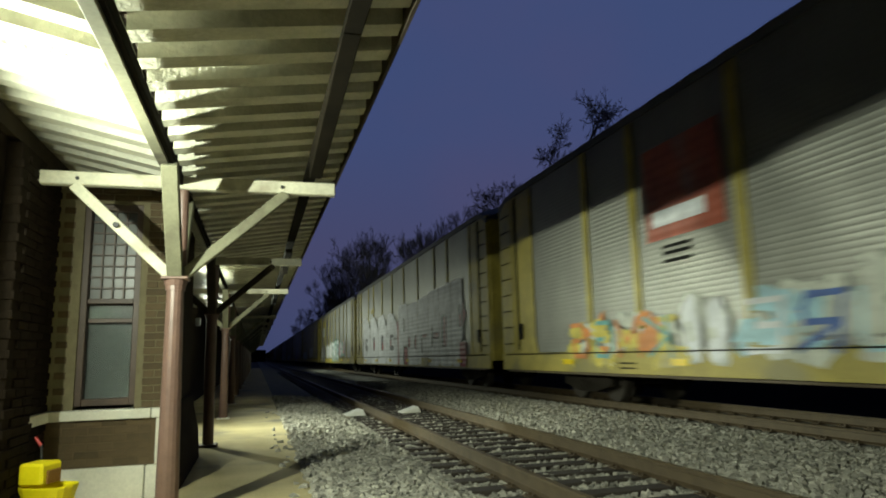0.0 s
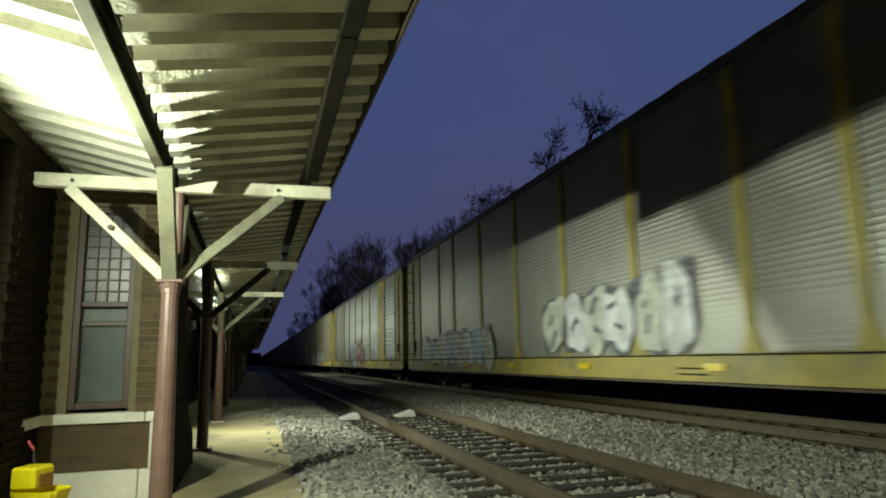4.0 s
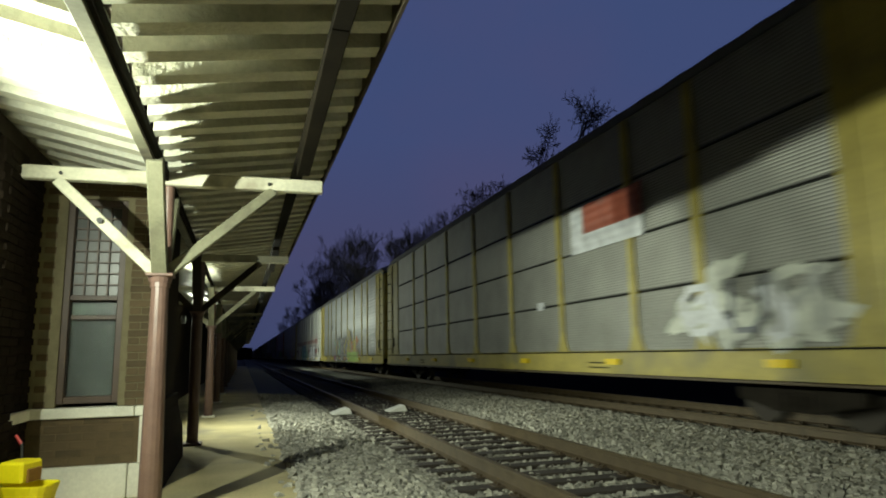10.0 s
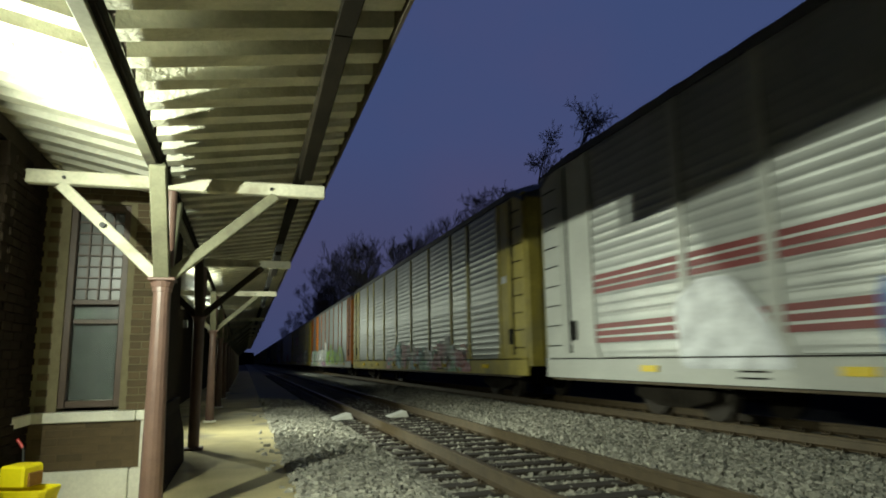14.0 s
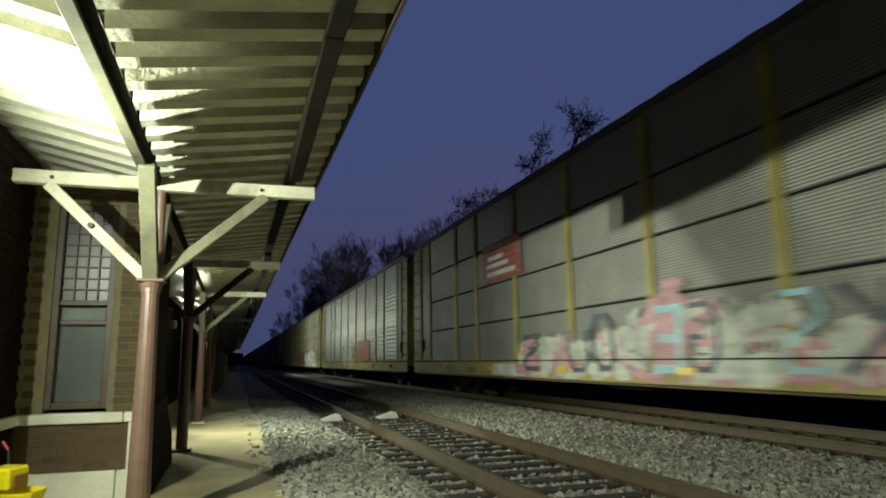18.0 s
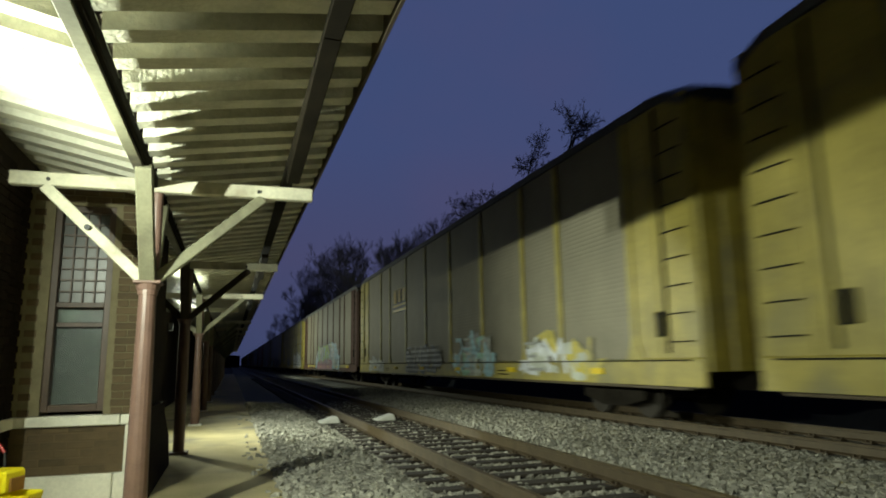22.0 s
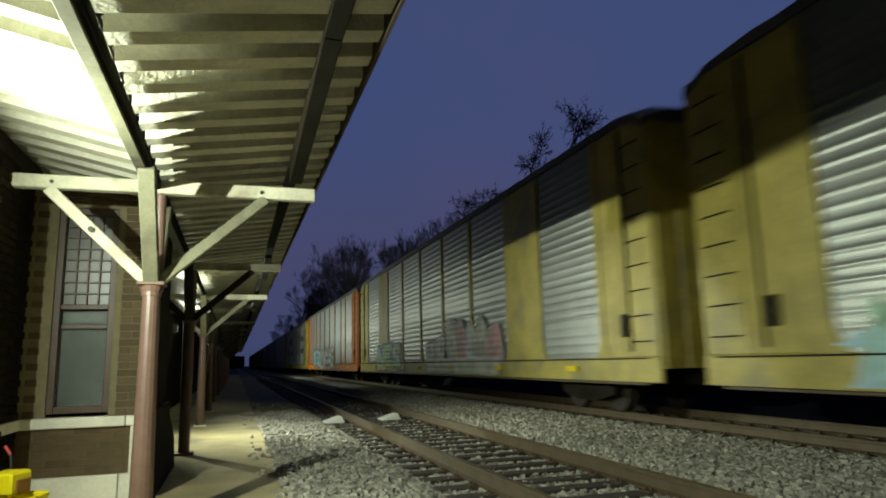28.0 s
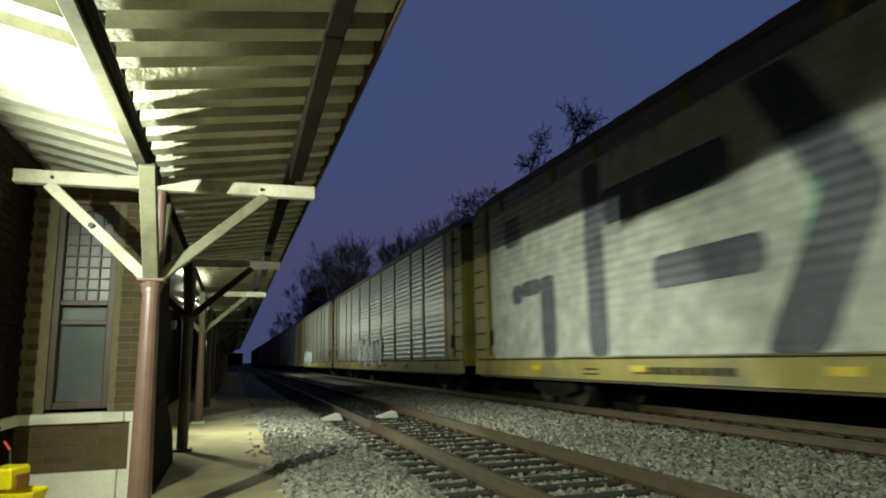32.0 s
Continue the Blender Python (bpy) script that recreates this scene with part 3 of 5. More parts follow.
def canopy_post(y, steel=False, short=False):
    """A round iron column with a timber bracket of braces and a cross beam."""
    t = empty("canopy_post", pose(VALLEY_X + 0.02, y, 0), "dark steel pole carrying a timber canopy bracket" if steel else "red-brown iron canopy column with cream timber brackets", "canopy post", "posts along the platform")
    iron = M_POST_DARK if steel else M_POST
    r = 0.074 if steel else 0.086
    part("column", cyl(bmesh.new(), (0, 0, 0.03), (0, 0, 1.74 if not steel else 2.5), r, r * (1 if steel else 0.74)), iron, t)
    part("base_plate", boxed(-0.125, 0.125, -0.125, 0.125, 0.0, 0.035, bevel=0.008), M_STONE if not steel else iron, t)
    bm = cyl(bmesh.new(), (0, 0, 1.72), (0, 0, 1.755), 0.074)
    cyl(bm, (0, 0, 1.755), (0, 0, 1.80), 0.080, 0.092)
    box(bm, -0.10, 0.10, -0.10, 0.10, 1.80, 1.825, bevel=0.006)
    part("capital", bm, iron, t)
    part("upper_column", cyl(bmesh.new(), (0.03, 0.03, 1.82), (0.03, 0.03, 2.63), 0.042), iron, t)
    for dx, dy in ((-1, 0), (0, 1), (0, -1)) if short else ((1, 0), (-1, 0), (0, 1), (0, -1)):
        reach = {(1, 0): 0.84, (-1, 0): 0.76, (0, 1): 0.64, (0, -1): 0.64}[dx, dy]
        top = 2.535 if dx else 2.565
        b = bar(bmesh.new(), (dx * 0.04, dy * 0.05, 1.83), (dx * reach, dy * reach, top), 0.085 if dx else 0.115, 0.085, side=(abs(dy), abs(dx), 0))
        # wall-side braces keep the bright cream, the others take the shaded copy
        part("brace", b, M_BEAM_DARK if steel else M_TIMBER if dx < 0 else M_TIMBER_SHADE, t)
    part("cross_beam", bar(bmesh.new(), (-1.03, 0, 2.64 if short else 2.585), (0.78 if short else 1.24, 0, 2.64 if short else 2.585), 0.085, 0.105, side=(0, 1, 0)), M_TIMBER, t, "cream painted cross beam")
    for x in () if short else (-0.73, 0.8):
        part("bolt", cyl(bmesh.new(), (x, -0.058, 2.58), (x, -0.042, 2.58), 0.014, seg=8), M_BLACK, t)
    part("bolt", cyl(bmesh.new(), (-0.44, -0.075, 2.22), (-0.44, -0.04, 2.22), 0.022, seg=8), M_BLACK, t)
    return t


post = canopy_post(POSTS_Y[0])
pole = canopy_post(POSTS_Y[5], steel=True)
# this far bracket is cut short to shape the shadow on the train
canopy_post(POSTS_Y[7], short=True)
for i, y in enumerate(POSTS_Y[1:], 1):
    if i not in (5, 7):
        copy_thing(post, pose(VALLEY_X + 0.02, y, 0))


def wall_lamp(y):
    t = empty("wall_lamp", pose(WALL_X, y, lamp_height(y)), "unseen lit flat wall lamp on the brick wall", "wall lamp", "lamps along the platform")
    part("back_plate", boxed(0.0, 0.03, -0.11, 0.11, -0.12, 0.12, bevel=0.006), M_BLACK, t)
    for sy in (-1, 1):
        part("side_shield", boxed(0.031, 0.125, sy * 0.105 - 0.004, sy * 0.105 + 0.004, -0.11, 0.11), M_BLACK, t)
    part("lens", boxed(0.031, 0.06, -0.07, 0.07, -0.06, 0.06, bevel=0.006), glow("lit_lens", LAMP_WHITE, 25), t, "glowing lens")
    return t


for lamp_y in LAMPS_Y:
    wall_lamp(lamp_y)


# ---- mop bucket beside the wall ----
def mop_bucket():
    t = empty("mop_bucket", pose(-1.42, 5.45, 0, 0, 0, -20) @ Matrix.Scale(0.86, 4), "yellow plastic mop bucket with a wringer", "mop bucket")
    bm = bmesh.new()
    rings = []
    for z, a, b in ((0.08, 0.15, 0.12), (0.30, 0.19, 0.15), (0.36, 0.21, 0.165), (0.375, 0.21, 0.165), (0.36, 0.19, 0.15), (0.12, 0.14, 0.11)):
        rings.append([bm.verts.new((a * (abs(math.cos(k * 0.3927)) ** 0.6) * (1 if math.cos(k * 0.3927) > 0 else -1), b * (abs(math.sin(k * 0.3927)) ** 0.6) * (1 if math.sin(k * 0.3927) > 0 else -1), z)) for k in range(16)])
    for i in range(5):
        for k in range(16):
            bm.faces.new((rings[i][k], rings[i][(k + 1) % 16], rings[i + 1][(k + 1) % 16], rings[i + 1][k]))
    bm.faces.new(rings[0][::-1])
    bm.faces.new(rings[5])
    part("tub", bm, M_BUCKET, t)
    w = boxed(-0.19, 0.02, -0.13, 0.13, 0.38, 0.56, bevel=0.02)
    box(w, -0.23, -0.19, -0.05, 0.05, 0.44, 0.50, bevel=0.01)
    part("wringer", w, M_BUCKET, t)
    # flat slab whose brown stands in for the dark inside of the wringer
    part("mop_pad", boxed(0.022, 0.04, -0.08, 0.09, 0.39, 0.50, bevel=0.006), M_BUCKET_DARK, t, "brown slab standing in for the dark opening of the wringer")
    part("handle", cyl(bmesh.new(), (-0.16, 0.12, 0.5), (-0.19, 0.14, 0.68), 0.011, seg=8), M_BLACK, t)
    part("grip", cyl(bmesh.new(), (-0.19, 0.14, 0.67), (-0.25, 0.145, 0.74), 0.014, seg=10), M_RED, t, "red grip")
    for sx, sy in product((-1, 1), repeat=2):
        part("castor", cyl(bmesh.new(), (sx * 0.11, sy * 0.09 - 0.012, 0.045), (sx * 0.11, sy * 0.09 + 0.012, 0.045), 0.045), M_BLACK, t)
        part("castor_stem", cyl(bmesh.new(), (sx * 0.11, sy * 0.09, 0.045), (sx * 0.11, sy * 0.09, 0.09), 0.012, seg=8), M_BLACK, t)
    return t


mop_bucket()


# ---- trees behind the train ----
def tree(x, y, height, seed, spread=0.32, levels=6, dense=True, crown=0.0, width=0.0, label="bare winter tree with fine branches"):
    r = random.Random(seed)
    verts, faces = [], []

    def limb(a, b, r0, r1):
        d = (b - a).normalized()
        u = d.orthogonal().normalized()
        v = d.cross(u)
        k = len(verts)
        for p, q in ((a, r0), (b, r1)):
            for j in range(4):
                verts.append(p + (u * math.cos(j * 1.571) + v * math.sin(j * 1.571)) * q)
        faces.extend((k + j, k + (j + 1) % 4, k + 4 + (j + 1) % 4, k + 4 + j) for j in range(4))

    def grow(a, d, length, rad, level):
        b = a + d * length
        limb(a, b, rad, rad * 0.72)
        if level == 0:
            return
        n = 3 if level > 4 or dense else r.choice((2, 2, 2, 3))
        for i in range(n):
            side = Vector((r.uniform(-1, 1), r.uniform(-1, 1), r.uniform(-0.55, 0.5) if crown else r.uniform(-0.15, 0.75)))
            nd = (d * r.uniform(0.75, 1.15) + side * (0.5 + spread)).normalized()
            grow(b if i == 0 else a + d * length * r.uniform(0.55, 1.0), nd, length * r.uniform(0.62, 0.82), max(0.012, rad * (0.66 if i == 0 else 0.5)), level - 1)

    h0 = height - crown if crown else height * 0.30
    grow(Vector((0, 0, h0)), Vector((r.uniform(-0.1, 0.1), r.uniform(-0.1, 0.1), 1)).normalized(), (crown * 0.26 if crown else height * 0.17), height * 0.007, levels)
    top = max(v.z for v in verts)
    f = (height - h0) / (top - h0)
    reach = sorted(math.hypot(v.x, v.y) for v in verts)[int(len(verts) * 0.95)]
    g = width / 2 / reach if width else 1.0
    t = empty("tree", pose(x, y, -0.5), label, "tree", "bare trees beyond the railway")
    bm = cyl(bmesh.new(), (0, 0, -0.1), (0, 0, h0 + 0.1), height * 0.017, height * 0.012, seg=8)
    part("trunk", bm, M_BARK, t)
    me = bpy.data.meshes.new("crown")
    me.from_pydata([(v.x * g, v.y * g, h0 + (v.z - h0) * f) for v in verts], [], faces)
    me.materials.append(M_BARK)
    shared("crown", me, t)
    return t


# direction of each crown from the platform: run sideways and rise per metre of distance along the track
CROWNS = [(0.43, 0.265, 42, 13), (0.40, 0.245, 46, 14), (0.35, 0.238, 50, 15), (0.325, 0.205, 55, 16), (0.30, 0.218, 58, 17),
          (0.262, 0.195, 62, 18), (0.235, 0.178, 66, 19), (0.210, 0.184, 70, 20), (0.185, 0.178, 74, 21), (0.165, 0.184, 78, 22), (0.150, 0.180, 82, 23), (0.132, 0.160, 88, 24),
          (0.118, 0.138, 96, 25), (0.104, 0.112, 106, 26), (0.090, 0.092, 120, 27), (0.078, 0.072, 136, 28), (0.068, 0.058, 156, 29), (0.060, 0.047, 180, 30)]
# three slender trees with round heads stand above the rest
for run, rise, dist, seed, high, wide in ((0.562, 0.466, 38, 11, 6.5, 4.2), (0.480, 0.402, 38.5, 12, 6.0, 3.9), (0.389, 0.298, 42, 9, 5.0, 4.0)):
    tree(run * dist, dist, rise * dist + 1.67, seed, 0.75, 6, True, high, wide)
for run, rise, dist, seed in CROWNS:
    tree(run * dist, dist, rise * dist * 1.1 + 1.7, seed, 0.34 if dist < 40 else 0.25 if dist < 45 else 0.4, 7 if dist < 40 else 6, dist > 40)
for i in range(40):
    d = 62 + i * 4
    tree(0.06 * d + 5 + 9 * random.random() + max(0, (120 - d)) * 0.08, d, (0.165 if d < 95 else 0.165 - (d - 95) * 0.0011) * d * random.uniform(0.85, 1.0) + 1, 100 + i, 0.45)

# far wooded rise that closes the view along and beyond the line
prof = [(12.5, -0.6), (14.5, 2.0), (19, 3.8), (40, 5.0), (90, 4.0), (90, -0.6)]
hill = mesh_ob("wooded_bank", sweep(prof, -60, 420), M_HILL)
tagged(hill, "dark wooded bank beyond the railway", "bank", kind="structure")
far = mesh_ob("far_woods", sweep([(-400, -0.6), (-400, 7), (-60, 8.5), (-3, 7.5), (5.5, 6.8), (5.5, -0.6)], 420, 440), M_HILL)
tagged(far, "dark distant woods along the line", "woods", kind="stuff")
tagged(mesh_ob("far_woods_beyond", sweep([(12, -0.6), (12, 7.2), (60, 9), (500, 8), (500, -0.6)], 421, 441), M_HILL), "dark distant woods beyond the line", "woods", kind="stuff")


# ---- the train ----
SIDE, SILL0, SILL1, EAVE, CAR_LEN, HALF = -1.55, 0.70, 1.16, 6.02, 30.83, 14.82
BAYS = [-12.55, -9.65, -7.65, -4.6, -1.53, 1.53, 4.6, 7.65, 9.65, 12.85]
REAR = 0.375  # the body reaches a little further behind its middle than ahead of it
CACHE = {}


def cached(key, make, material):
    if key not in CACHE:
        bm = make()
        me = bpy.data.meshes.new(key[0])
        bm.to_mesh(me)
        bm.free()
        me.materials.append(material)
        if "rows" in key or "end" in key:
            me.materials.append(M_DARKSEAM)
        CACHE[key] = me
    return CACHE[key]


def corrugated(w, z0, z1, pitch, depth):
    """A side panel with ribs that run along the car."""
    bm = bmesh.new()
    n = int((z1 - z0) / pitch)
    p = (z1 - z0) / n
    prof = []
    for i in range(n):
        z = z0 + p * i
        d = depth * (1.0 if 3.3 < z < 4.3 or 1.9 < z < 2.75 else 0.55)
        prof += [(0.0, z + p * 0.1)] + [(-d * (0.5 - 0.5 * math.cos(6.2832 * j / 6)), z + p * (0.3 + 0.1 * j)) for j in range(7)]
    prof = [(0.0, z0)] + prof + [(0.0, z1)]
    rows = [[bm.verts.new((x, y, z)) for x, z in prof] for y in (-w / 2, w / 2)]
    for i in range(len(prof) - 1):
        bm.faces.new((rows[0][i], rows[0][i + 1], rows[1][i + 1], rows[1][i]))
    bmesh.ops.recalc_face_normals(bm, faces=bm.faces)
    for f in bm.faces:
        if f.normal.x > 0.3:
            f.normal_flip()
        f.smooth = True
    return bm


def flat_panel(w, z0, z1):
    """A near-flat panel in four rows with open joints between them."""
    bm = bmesh.new()
    zs = [z0, 2.29, 3.40, 4.52, z1 + 0.045]
    prof = []
    for a, b in zip(zs[:-1], zs[1:]):
        p = (b - a - 0.045) / 20
        for i in range(20):
            z = a + p * i
            prof += [(0.0, z), (0.0, z + p * 0.5), (0.003, z + p * 0.6), (0.006, z + p * 0.75), (0.003, z + p * 0.9)]
        prof += [(0.0, b - 0.045)] + ([(0.03, b - 0.044), (0.03, b - 0.001)] if b < z1 else [])
    rows = [[bm.verts.new((x, y, z)) for x, z in prof] for y in (-w / 2, w / 2)]
    for i in range(len(prof) - 1):
        f = bm.faces.new((rows[0][i], rows[1][i], rows[1][i + 1], rows[0][i + 1]))
        f.material_index = int(max(prof[i][0], prof[i + 1][0]) > 0.02)
        f.smooth = not f.material_index
    bmesh.ops.recalc_face_normals(bm, faces=bm.faces)
    for f in bm.faces:
        if f.normal.x > 0.3:
            f.normal_flip()
    return bm


def side_post():
    bm = boxed(SIDE - 0.045, SIDE + 0.08, -0.11, 0.11, SILL1, 5.78, bevel=0.012)
    vs = [bm.verts.new(p) for p in ((SIDE - 0.035, -0.26, SILL1), (SIDE - 0.035, 0.26, SILL1), (SIDE - 0.035, 0.108, SILL1 + 0.34), (SIDE - 0.035, -0.108, SILL1 + 0.34),
                                    (SIDE + 0.06, -0.26, SILL1), (SIDE + 0.06, 0.26, SILL1), (SIDE + 0.06, 0.108, SILL1 + 0.34), (SIDE + 0.06, -0.108, SILL1 + 0.34))]
    for f in ((0, 1, 2, 3), (7, 6, 5, 4), (0, 3, 7, 4), (1, 5, 6, 2)):
        bm.faces.new([vs[i] for i in f])
    return bm


def roof():
    pts = [(SIDE - 0.02, 5.80), (SIDE - 0.02, EAVE - 0.06), (SIDE + 0.05, EAVE), (-0.95, EAVE + 0.20), (0, EAVE + 0.27), (0.95, EAVE + 0.20), (-SIDE - 0.05, EAVE), (-SIDE + 0.02, EAVE - 0.06), (-SIDE + 0.02, 5.80)]
    bm = bmesh.new()
    ys = [(-HALF, -0.30), (-HALF + 0.55, -0.06)] + [(-HALF + 1.1 + i * 0.5, 0.0 if i % 2 else 0.018) for i in range(int((2 * HALF - 2.2) / 0.5) + 1)] + [(HALF - 0.55, -0.06), (HALF, -0.30)]
    rows = [[bm.verts.new((x, y, max(z + dz, 5.5))) for x, z in pts] for y, dz in ys]
    for a, b in zip(rows[:-1], rows[1:]):
        for i in range(len(pts)):
            j = (i + 1) % len(pts)
            bm.faces.new((a[i], a[j], b[j], b[i]))
    bm.faces.new(rows[0])
    bm.faces.new(rows[-1])
    bmesh.ops.recalc_face_normals(bm, faces=bm.faces)
    return bm


def sill():
    bm = boxed(SIDE - 0.03, SIDE + 0.03, -HALF, HALF, SILL0, SILL1, bevel=0.006)
    box(bm, SIDE - 0.046, SIDE - 0.03, -HALF, HALF, SILL0, SILL0 + 0.05)
    box(bm, SIDE - 0.046, SIDE - 0.03, -HALF, HALF, SILL1 - 0.045, SILL1 - 0.003)
    return bm


def corner(length):
    """Corner housing of the end doors, from the last post to the car's end."""
    bm = boxed(SIDE - 0.02, SIDE + 0.25, -0.10, length, SILL1, 5.78, bevel=0.02)
    for y in (length - 1.13, length - 0.96):
        box(bm, SIDE - 0.035, SIDE - 0.018, y, y + 0.05, SILL1 + 0.05, 5.7)
    return bm


def rung(end):
    """A bent grab iron, one rung of the corner ladder."""
    bm = bmesh.new()
    pts = [(SIDE - 0.015, end - 0.8), (SIDE - 0.075, end - 0.8), (SIDE - 0.075, end - 0.22), (SIDE - 0.015, end - 0.22)]
    for (xa, ya), (xb, yb) in zip(pts[:-1], pts[1:]):
        box(bm, min(xa, xb) - 0.011, max(xa, xb) + 0.011, min(ya, yb) - 0.011, max(ya, yb) + 0.011, -0.011, 0.011)
    return bm


def end_face():
    """Folding end door: upright pleats."""
    pts = []
    n = 6
    for i in range(n):
        x = SIDE + 0.03 + (-2 * SIDE - 0.06) * i / n
        w = (-2 * SIDE - 0.06) / n
        pts += [(x, -0.05), (x + w * 0.1, -0.11), (x + w * 0.8, -0.11), (x + w * 0.9, -0.05)]
    pts += [(-SIDE - 0.03, -0.05), (-SIDE - 0.03, 0.05)] + [(x, -y) for x, y in pts[::-1]]
    bm = bmesh.new()
    rows = [[bm.verts.new((x, y, z)) for x, y in pts] for z in (0.95, 5.62)]
    for i in range(len(pts)):
        j = (i + 1) % len(pts)
        bm.faces.new((rows[0][i], rows[0][j], rows[1][j], rows[1][i]))
    bm.faces.new(rows[0])
    bm.faces.new(rows[1])
    bmesh.ops.recalc_face_normals(bm, faces=bm.faces)
    return bm


def underframe():
    bm = boxed(-0.45, 0.45, -HALF + 0.1, HALF - 0.1, 0.62, 1.02)
    box(bm, SIDE + 0.04, -SIDE - 0.04, -HALF + 0.05, HALF - 0.05, 1.02, 1.10)
    for i in range(13):
        y = -12.6 + i * 2.1
        box(bm, SIDE + 0.06, -SIDE - 0.06, y, y + 0.12, 0.80, 1.02)
    cyl(bm, (SIDE + 0.35, -7.0, 0.82), (SIDE + 0.35, 7.0, 0.82), 0.03, seg=6)
    box(bm, SIDE + 0.3, SIDE + 0.75, -1.2, 0.3, 0.55, 0.9, bevel=0.03)
    return bm


def truck_frame():
    bm = bmesh.new()
    for sx in (-1, 1):
        vs = []
        outline = [(-1.15, 0.55), (-1.15, 0.38), (-0.75, 0.30), (-0.45, 0.22), (0.45, 0.22), (0.75, 0.30), (1.15, 0.38), (1.15, 0.55), (0.75, 0.66), (0.35, 0.74), (-0.35, 0.74), (-0.75, 0.66)]
        for dx in (-0.07, 0.07):
            vs.append([bm.verts.new((sx * 1.02 + dx, y, z)) for y, z in outline])
        n = len(outline)
        for i in range(n):
            bm.faces.new((vs[0][i], vs[0][(i + 1) % n], vs[1][(i + 1) % n], vs[1][i]))
        bm.faces.new(vs[0])
        bm.faces.new(vs[1])
    box(bm, -1.1, 1.1, -0.2, 0.2, 0.42, 0.64, bevel=0.03)
    for sx, i in product((-1, 1), range(4)):
        cyl(bm, (sx * 1.06, -0.22 + i * 0.15, 0.28), (sx * 1.06, -0.22 + i * 0.15, 0.5), 0.06, seg=8)
    bmesh.ops.recalc_face_normals(bm, faces=bm.faces)
    return bm


def wheelset():
    bm = cyl(bmesh.new(), (-1.05, 0, 0.46), (1.05, 0, 0.46), 0.08, seg=10)
    for sx in (-1, 1):
        cyl(bm, (sx * 0.69, 0, 0.457), (sx * 0.83, 0, 0.457), 0.457, 0.45, seg=28)
        cyl(bm, (sx * 0.665, 0, 0.457), (sx * 0.69, 0, 0.457), 0.48, seg=28)
    return bm


def blob(bm, y, z, ry, rz, r, x, wob=0.22, n=14):
    """A flat patch of paint with an uneven outline, in the side's plane."""
    ph = [r.uniform(0, 6.28) for _ in range(3)]
    ring = []
    for i in range(n):
        a = 6.2832 * i / n
        k = 1 + wob * (0.5 * math.sin(2 * a + ph[0]) + 0.35 * math.sin(3 * a + ph[1]) + 0.3 * math.sin(5 * a + ph[2]))
        ca, sa = math.cos(a), math.sin(a)
        sq = 0.75
        ring.append(bm.verts.new((x, y - ry * k * math.copysign(abs(ca) ** sq, ca), max(SILL0 + 0.03, z + rz * k * math.copysign(abs(sa) ** sq, sa)))))
    bm.faces.new(ring)


def wild(car, y0, y1, z0, z1, fills, edge, accents, r, n):
    """A ragged cloud of sprayed colour with loose letter strokes over it."""
    layers = {}
    span, high = abs(y1 - y0), z1 - z0
    ph = [r.uniform(0, 6.28) for _ in range(3)]
    count = int(span * high * 9)
    for i in range(count):
        u = r.random()
        top = z0 + high * (0.72 + 0.16 * math.sin(u * 9 + ph[0]) + 0.12 * math.sin(u * 23 + ph[1])) * min(1.0, 0.45 + 4 * u, 0.45 + 4 * (1 - u))
        z = r.uniform(z0, top)
        c = edge if i < count * 0.25 else fills[int(u * len(fills) * 2 + r.uniform(-0.4, 0.4)) % len(fills)]
        depth = 0.0505 + 0.0045 * i / count
        blob(layers.setdefault(c, bmesh.new()), y0 + (y1 - y0) * u, z, r.uniform(0.16, 0.42), r.uniform(0.08, 0.26), r, SIDE - depth, wob=0.7, n=11)
    kinds = "AEGKMNORSU"
    for i in range(n):
        c = accents[i % len(accents)]
        fat = r.uniform(0.07, 0.15)
        lean = r.uniform(-0.2, 0.2)
        for seg in SKELETONS[r.choice(kinds)].split():
            q = []
            for a, b in ((seg[0], seg[1]), (seg[2], seg[3])):
                a, b = int(a) / 8, int(b) / 8
                q += [y0 + (y1 - y0) * (i + 0.15 + 0.75 * a + lean * b) / n, z0 + high * (0.1 + 0.62 * b)]
            stroke(layers.setdefault(c, bmesh.new()), *q, fat, SIDE - 0.060, r)
    for c, b in layers.items():
        tagged(part("graffiti", b, spray(c), car, f"{c} spray-painted graffiti"), kind="stuff")


